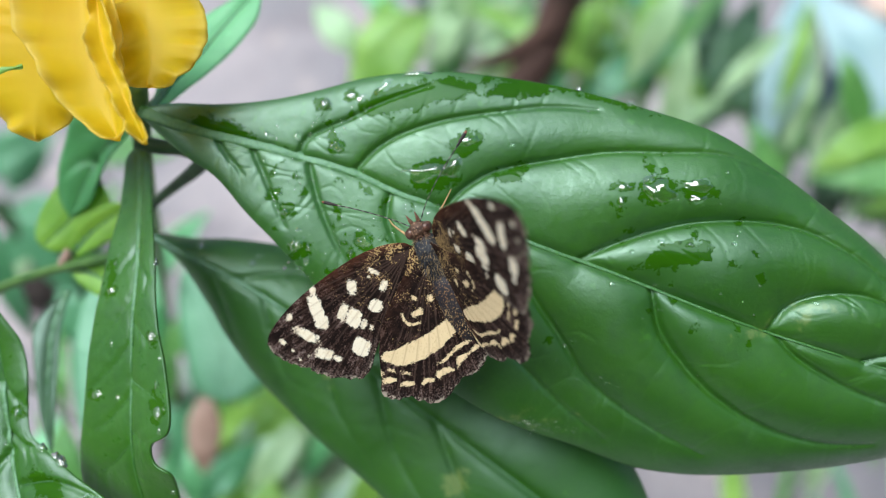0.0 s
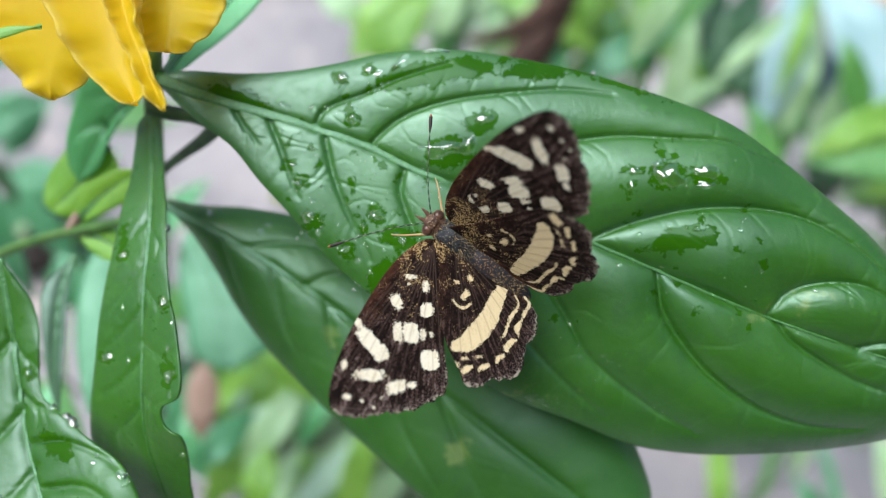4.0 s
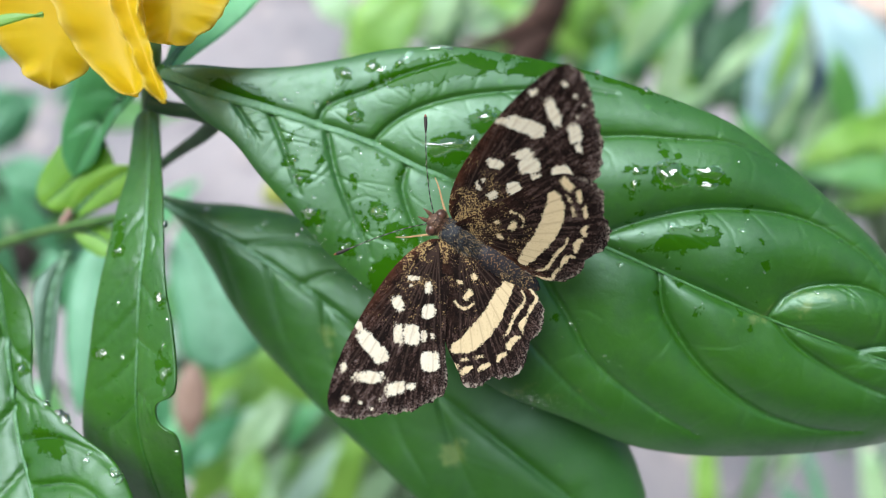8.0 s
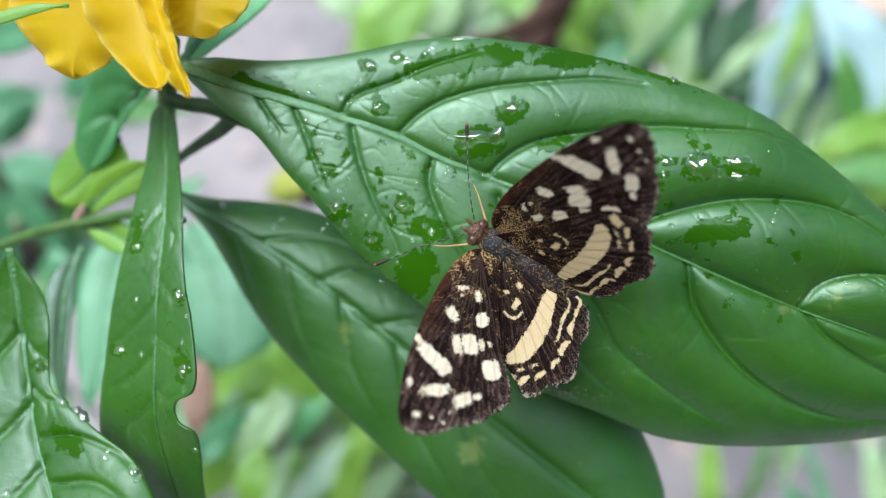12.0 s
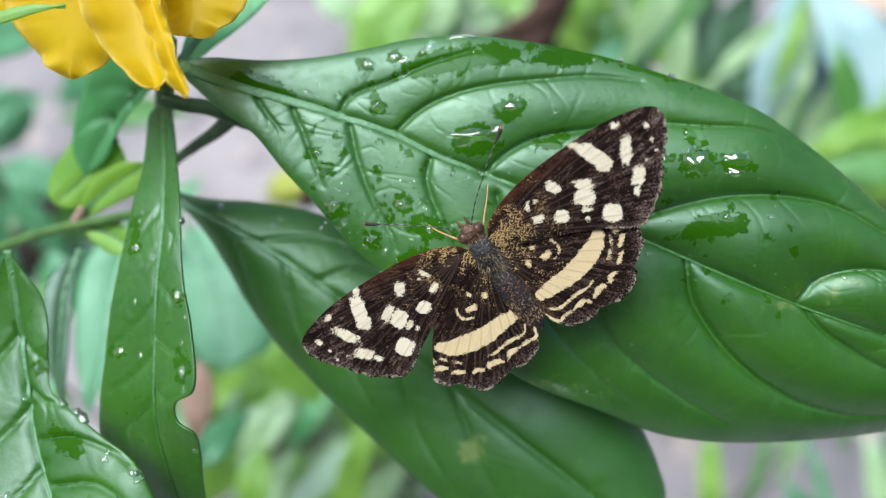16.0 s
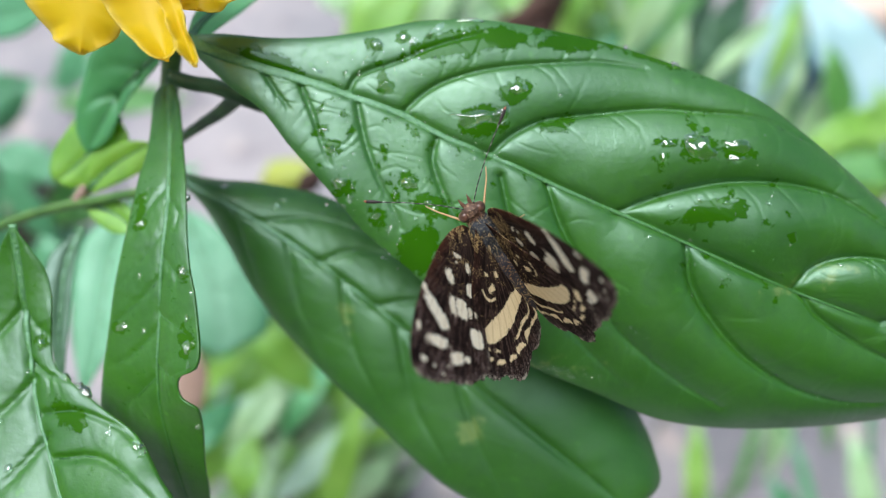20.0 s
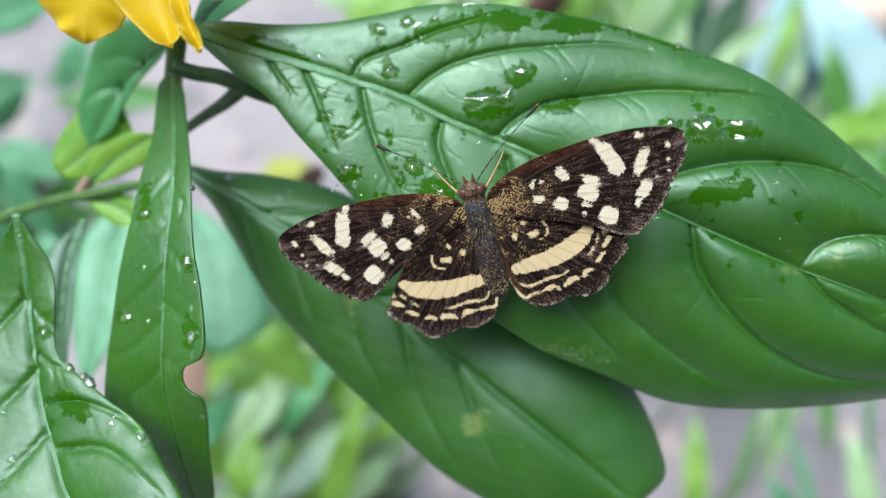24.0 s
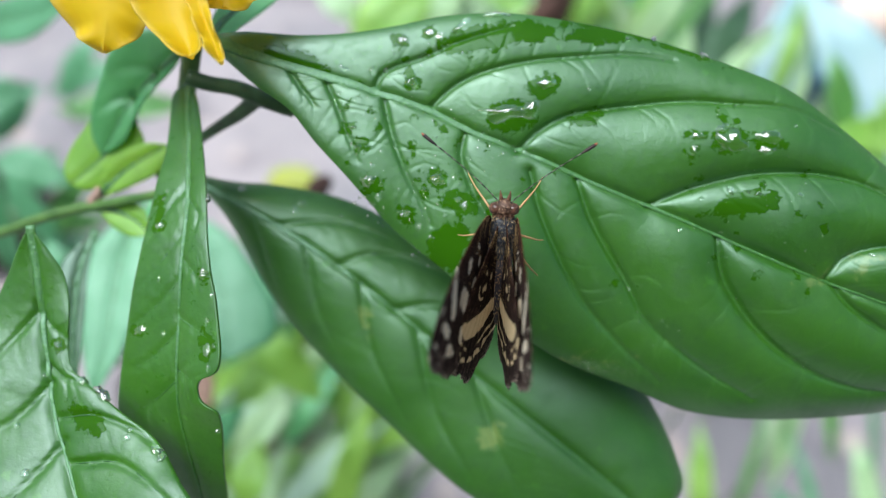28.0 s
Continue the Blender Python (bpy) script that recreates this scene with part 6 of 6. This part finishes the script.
    walk(flower, [(t, at(FLOWER_AT[0] + x, FLOWER_AT[1] + y, FLOWER_AT[2] + z, a, b, c)) for t, x, y, z, a, b, c in (
        (0, -0.41, -0.85, 0.64, -1.64, 1.73, 2.70), (0.5, -0.25, -0.44, 0.66, -0.78, 1.64, 1.64),
        (1, -0.25, -0.56, 0.67, -1.00, 1.75, 1.95), (1.5, -0.52, -0.99, 0.68, -1.88, 1.92, 3.10),
        (2, -0.37, -0.77, 0.67, -1.24, 1.77, 2.23), (2.5, -0.28, -0.37, 0.66, -0.56, 1.50, 1.28),
        (3, -0.29, -0.37, 0.65, -0.38, 1.43, 1.04), (3.5, -0.41, -0.69, 0.65, -1.04, 1.76, 1.89),
        (5.5, -0.17, -0.27, 0.54, 0.23, 0.95, 0.20), (6, -0.27, -0.50, 0.49, -0.34, 0.96, 0.78),
        (6.5, -0.11, -0.15, 0.48, 0.31, 0.81, 0.05), (7, 0.05, -0.13, 0.51, 1.24, 0.79, -0.86),
        (7.5, -0.03, -0.21, 0.53, 1.13, 0.97, -0.68), (8, -0.33, -0.29, 0.47, -0.30, 1.02, 0.76),
        (8.5, -0.07, -0.06, 0.34, 0.32, 0.42, -0.12), (9, 0.02, 0.03, 0.31, 0.86, 0.33, -0.71),
        (9.5, -0.08, -0.16, 0.31, 0.90, 0.47, -0.67), (10, -0.16, -0.19, 0.23, 0.26, 0.41, -0.07),
        (10.5, -0.15, 0.00, 0.16, 0.19, 0.32, -0.05), (11, 0.00, -0.00, -0.00, 0.00, -0.00, -0.00),
        (11.5, -0.06, 0.03, 0.05, 0.34, -0.02, -0.34), (12, -0.14, 0.03, 0.11, 0.42, 0.13, -0.36),
        (12.5, -0.01, 0.09, 0.09, 0.74, -0.09, -0.78), (14.5, -0.06, 0.24, 0.10, 0.50, -0.01, -0.51),
        (15, -0.04, 0.06, 0.08, 0.31, -0.06, -0.34), (15.5, -0.10, 0.10, 0.08, 0.46, -0.12, -0.51),
        (16, -0.10, 0.07, 0.13, 0.67, 0.10, -0.63), (16.5, -0.03, 0.08, 0.11, 0.58, 0.06, -0.55),
        (17, -0.01, 0.11, 0.06, 0.43, -0.09, -0.47), (17.5, -0.10, 0.05, 0.03, 0.32, -0.21, -0.42),
        (18, -0.13, 0.07, 0.07, 0.72, -0.05, -0.74), (18.5, -0.25, 0.18, 0.02, -0.18, -0.09, 0.14),
        (19, -0.19, 0.31, -0.09, -0.41, -0.38, 0.24), (19.5, -0.13, 0.23, -0.22, -0.51, -0.73, 0.18),
        (20, -0.22, 0.30, -0.27, -0.43, -0.76, 0.09), (20.5, -0.33, 0.22, -0.36, -0.97, -1.19, 0.44),
        (21, -0.36, 0.34, -0.38, -0.80, -1.24, 0.26), (21.5, -0.36, 0.34, -0.37, -0.67, -1.08, 0.20),
        (23.5, -0.33, 0.37, -0.42, -0.71, -1.30, 0.15), (24, -0.36, 0.37, -0.41, -0.68, -1.18, 0.17),
        (24.5, -0.33, 0.37, -0.45, -0.68, -1.29, 0.13), (25, -0.25, 0.40, -0.50, -0.65, -1.39, 0.06),
        (25.5, -0.22, 0.47, -0.53, -0.68, -1.42, 0.08), (26, -0.22, 0.41, -0.60, -0.84, -1.71, 0.13),
        (26.5, -0.32, 0.43, -0.59, -0.74, -1.67, 0.06), (27, -0.31, 0.47, -0.59, -0.73, -1.71, 0.03),
        (27.5, -0.17, 0.50, -0.54, -0.50, -1.31, -0.05), (28, -0.15, 0.49, -0.56, -0.32, -1.41, -0.27),
    )])
    walk(butterfly, [(t, at(x, y, z, 0, 0, head_way) @ pose(0, 0, 0, pitch) @ pose(0, 0, 0, 0, roll)) for t, x, y, z, head_way, pitch, roll in (
        (0, 1.98, 2.39, 4.23, 22.62, 6.28, -16.23), (0.5, 2.21, 2.43, 4.37, 27.56, 6.17, -11.42),
        (1, 2.36, 2.20, 4.42, 31.14, 6.30, -8.12), (1.5, 2.03, 1.76, 4.44, 33.56, 7.28, -5.75),
        (2, 3.40, 0.95, 4.47, 37.67, 9.98, -3.80), (2.5, 3.75, 1.73, 4.38, 43.58, 10.73, -3.02),
        (3, 3.39, 1.60, 4.32, 45.69, 9.37, -2.31), (3.5, 3.06, 1.27, 4.19, 50.98, 8.56, -2.13),
        (5.5, 3.23, 2.28, 3.87, 50.43, 9.66, -1.52), (6, 3.07, 1.57, 3.80, 50.94, 10.72, -1.35),
        (6.5, 3.43, 2.37, 3.81, 54.05, 11.10, -1.52), (7, 3.55, 2.50, 3.80, 54.53, 9.16, -1.94),
        (7.5, 3.49, 2.16, 3.83, 55.72, 8.76, -2.78), (8, 3.48, 1.57, 3.92, 56.62, 8.03, -3.51),
        (8.5, 3.80, 1.52, 3.90, 57.25, 8.66, -4.00), (9, 4.36, 2.11, 3.52, 59.51, 8.60, -4.97),
        (9.5, 4.31, 1.92, 3.14, 59.27, 8.47, -5.72), (10, 4.07, 1.28, 3.39, 58.77, 8.76, -4.99),
        (10.5, 4.28, 1.36, 3.92, 59.51, 9.29, -4.24), (11, 4.73, 0.93, 4.01, 58.78, 9.79, -4.16),
        (11.5, 5.04, 0.61, 4.06, 58.64, 10.41, -4.22), (12, 4.99, 0.45, 4.11, 57.14, 10.40, -4.46),
        (12.5, 4.40, 0.29, 4.13, 51.19, 10.38, -4.51), (14.5, 3.93, 0.18, 4.29, 39.92, 13.23, -5.79),
        (15, 3.77, -0.27, 4.29, 38.36, 13.04, -7.37), (15.5, 3.61, -0.63, 4.30, 36.79, 13.43, -9.30),
        (16, 3.85, -0.45, 4.22, 36.21, 13.20, -12.57), (16.5, 3.82, -0.18, 3.87, 35.90, 12.65, -17.77),
        (17, 3.74, -0.35, 3.88, 35.36, 12.25, -17.86), (17.5, 3.48, -0.64, 4.08, 35.41, 13.17, -14.56),
        (18, 3.69, -0.55, 4.32, 36.18, 13.45, -10.22), (18.5, 3.96, -0.03, 4.26, 37.91, 13.21, -8.20),
        (19, 4.19, 0.25, 4.20, 37.90, 13.76, -6.96), (19.5, 4.08, -0.22, 4.21, 36.53, 14.00, -5.96),
        (20, 3.44, -0.37, 4.15, 34.68, 14.60, -4.85), (20.5, 3.36, -0.06, 4.10, 31.57, 16.73, -4.75),
        (21, 3.26, 0.56, 3.97, 30.59, 18.53, -5.27), (21.5, 3.48, 0.52, 3.87, 34.34, 19.16, -6.72),
        (23.5, 2.37, 0.45, 3.56, 18.61, 19.64, -8.66), (24, 2.18, 0.25, 3.18, 16.85, 19.30, -12.07),
        (24.5, 1.96, 0.21, 2.87, 14.55, 19.17, -15.45), (25, 2.12, 0.17, 2.96, 13.62, 19.51, -13.68),
        (25.5, 2.46, 0.06, 3.47, 9.13, 20.72, -8.47), (26, 2.25, 0.04, 3.98, 2.63, 20.86, -6.48),
        (26.5, 2.17, -0.52, 4.32, 1.07, 24.17, -6.11), (27, 2.16, -0.67, 4.45, -1.43, 27.47, -5.63),
        (27.5, 2.50, -0.42, 4.50, -3.00, 26.42, -4.50), (28, 2.37, -0.39, 4.76, -2.12, 21.48, -3.50),
    )])
    # flap and sweep of forewing and hindwing, left and right
    beats = [(fore_left, -1.2, 1.6, (
        (0, -1.01, -5.90), (0.5, 9.99, 0.87), (1, 12.89, 6.14), (1.5, 3.32, 9.12), (2, 5.01, 8.06),
        (2.5, 1.08, 5.91), (3, 4.18, 6.16), (3.5, 14.40, 3.75), (5.5, 72.50, -1.86), (6, 70.50, 1.46),
        (6.5, 65.20, 0.73), (7, 51.64, 0.81), (7.5, 36.21, 3.04), (8, 22.13, 5.44), (8.5, 11.16, 8.00),
        (9, 0.47, 8.41), (9.5, -3.04, 8.11), (10, -0.14, 7.00), (10.5, 5.78, 6.10), (11, 9.07, 6.62),
        (11.5, 19.01, 4.94), (12, 36.07, 2.44), (12.5, 57.25, -1.54), (14.5, 41.01, 3.58), (15, 30.01, 7.19),
        (15.5, 8.03, 6.79), (16, 0.91, 7.69), (16.5, -0.99, 8.21), (17, -1.42, 7.92), (17.5, 0.13, 6.75),
        (18, 3.96, 6.09), (18.5, 5.42, 4.01), (19, 29.65, 5.62), (19.5, 40.18, 2.71), (20, 61.29, -4.18),
        (20.5, 72.00, -3.99), (21, 73.50, -2.84), (21.5, 68.50, 1.45), (23.5, 7.33, 4.88), (24, 0.34, 5.68),
        (24.5, -1.15, 5.02), (25, -0.83, 4.19), (25.5, 2.60, 3.12), (26, 9.21, 0.08), (26.5, 30.44, 0.67),
        (27, 48.67, -1.00), (27.5, 63.63, -4.02), (28, 76.22, -12.34),
    )), (fore_right, 1.2, 1.6, (
        (0, 53.91, 2.88), (0.5, 43.37, 5.60), (1, 30.16, 7.58), (1.5, 17.29, 8.68), (2, 6.03, 9.73),
        (2.5, 9.13, 9.00), (3, 4.30, 7.58), (3.5, 25.81, 6.88), (5.5, 87.00, 0.43), (6, 85.50, 2.36),
        (6.5, 80.00, 2.38), (7, 65.00, 2.78), (7.5, 49.86, 3.66), (8, 32.58, 3.99), (8.5, 6.42, 2.84),
        (9, 3.59, 4.78), (9.5, 0.11, 5.65), (10, 0.77, 4.40), (10.5, 6.73, 3.83), (11, 7.46, 1.66),
        (11.5, 3.96, -6.63), (12, 45.80, -2.39), (12.5, 66.99, -1.76), (14.5, 52.61, -0.55), (15, 32.55, 1.75),
        (15.5, 11.82, 3.50), (16, 1.92, 7.11), (16.5, 0.50, 10.84), (17, 0.42, 11.29), (17.5, 0.76, 7.57),
        (18, 5.69, 3.51), (18.5, 15.56, 0.07), (19, 32.99, -0.63), (19.5, 49.87, -2.13), (20, 74.32, -11.79),
        (20.5, 94.00, -12.23), (21, 96.00, -11.27), (21.5, 91.00, -9.46), (23.5, 17.45, 7.98), (24, 2.72, 10.40),
        (24.5, 0.95, 13.33), (25, 0.86, 10.49), (25.5, 4.65, 6.33), (26, 0.98, -0.79), (26.5, 34.14, 3.13),
        (27, 51.92, 0.67), (27.5, 70.14, -4.49), (28, 86.39, -16.61),
    )), (hind_left, -0.2, 0.0, (
        (0, 15.31, -12.79), (0.5, 24.55, -4.72), (1, 20.15, -0.05), (1.5, 7.97, 1.77), (2, 3.87, 0.84),
        (2.5, 1.48, -0.67), (3, 6.06, -0.04), (3.5, 20.00, -1.75), (5.5, 63.00, 1.82), (6, 60.50, 5.43),
        (6.5, 60.14, 1.16), (7, 44.24, -4.26), (7.5, 22.76, -4.66), (8, 18.37, 0.23), (8.5, 16.55, 3.35),
        (9, 6.84, 3.28), (9.5, 1.44, 2.37), (10, 7.07, 2.71), (10.5, 12.40, 2.81), (11, 12.52, 3.50),
        (11.5, 20.58, 1.54), (12, 26.34, -3.84), (12.5, 52.63, -2.25), (14.5, 39.22, 1.11), (15, 25.03, 0.25),
        (15.5, 9.29, -0.08), (16, 1.01, -0.12), (16.5, -0.10, 0.14), (17, -0.35, 1.56), (17.5, 0.48, 0.07),
        (18, 5.15, 0.13), (18.5, 9.32, -0.58), (19, 23.52, -0.73), (19.5, 32.28, -3.73), (20, 54.76, -2.90),
        (20.5, 61.0, -1.59), (21, 61.0, -1.01), (21.5, 56.5, 1.79), (23.5, 10.71, 0.04), (24, 0.80, -0.89),
        (24.5, 0.08, -1.98), (25, 0.56, -2.04), (25.5, 3.29, -2.00), (26, 8.76, -3.32), (26.5, 29.08, -1.55),
        (27, 42.09, -5.88), (27.5, 59.25, -5.27), (28, 70.35, -6.12),
    )), (hind_right, 0.2, 0.0, (
        (0, 48.55, 3.76), (0.5, 39.59, 5.21), (1, 28.39, 6.65), (1.5, 18.39, 7.79), (2, 2.47, 8.03),
        (2.5, 3.35, 6.63), (3, 2.19, 1.72), (3.5, 27.54, 6.43), (5.5, 78.00, 0.82), (6, 77.00, 3.27),
        (6.5, 73.50, 2.86), (7, 61.00, 4.99), (7.5, 49.18, 5.81), (8, 35.63, 5.58), (8.5, 1.38, 1.23),
        (9, 0.69, 3.71), (9.5, 0.30, 4.93), (10, 0.45, 3.62), (10.5, 1.12, 2.28), (11, 7.16, -0.72),
        (11.5, 5.46, -6.34), (12, 47.73, 1.74), (12.5, 63.69, -0.22), (14.5, 49.00, -1.42), (15, 32.58, 2.73),
        (15.5, 11.96, 2.87), (16, 1.06, 5.89), (16.5, 1.02, 10.18), (17, 0.22, 6.19), (17.5, 0.87, 6.92),
        (18, 1.05, 1.55), (18.5, 8.70, -2.28), (19, 34.38, 1.30), (19.5, 48.57, 0.28), (20, 70.38, -3.95),
        (20.5, 80.50, -4.95), (21, 80.50, -5.16), (21.5, 79.50, -4.75), (23.5, 5.03, 3.82), (24, 0.50, 9.21),
        (24.5, 0.69, 12.99), (25, 0.39, 10.07), (25.5, 0.66, 5.40), (26, 5.05, -1.54), (26.5, 36.79, 7.98),
        (27, 47.69, -0.48), (27.5, 66.21, 0.51), (28, 82.83, -1.66),
    ))]
    for blade, x, y, rows in beats:
        walk(blade, [(t, hinge(x, y, flap, sweep)) for t, flap, sweep in rows])


motions()
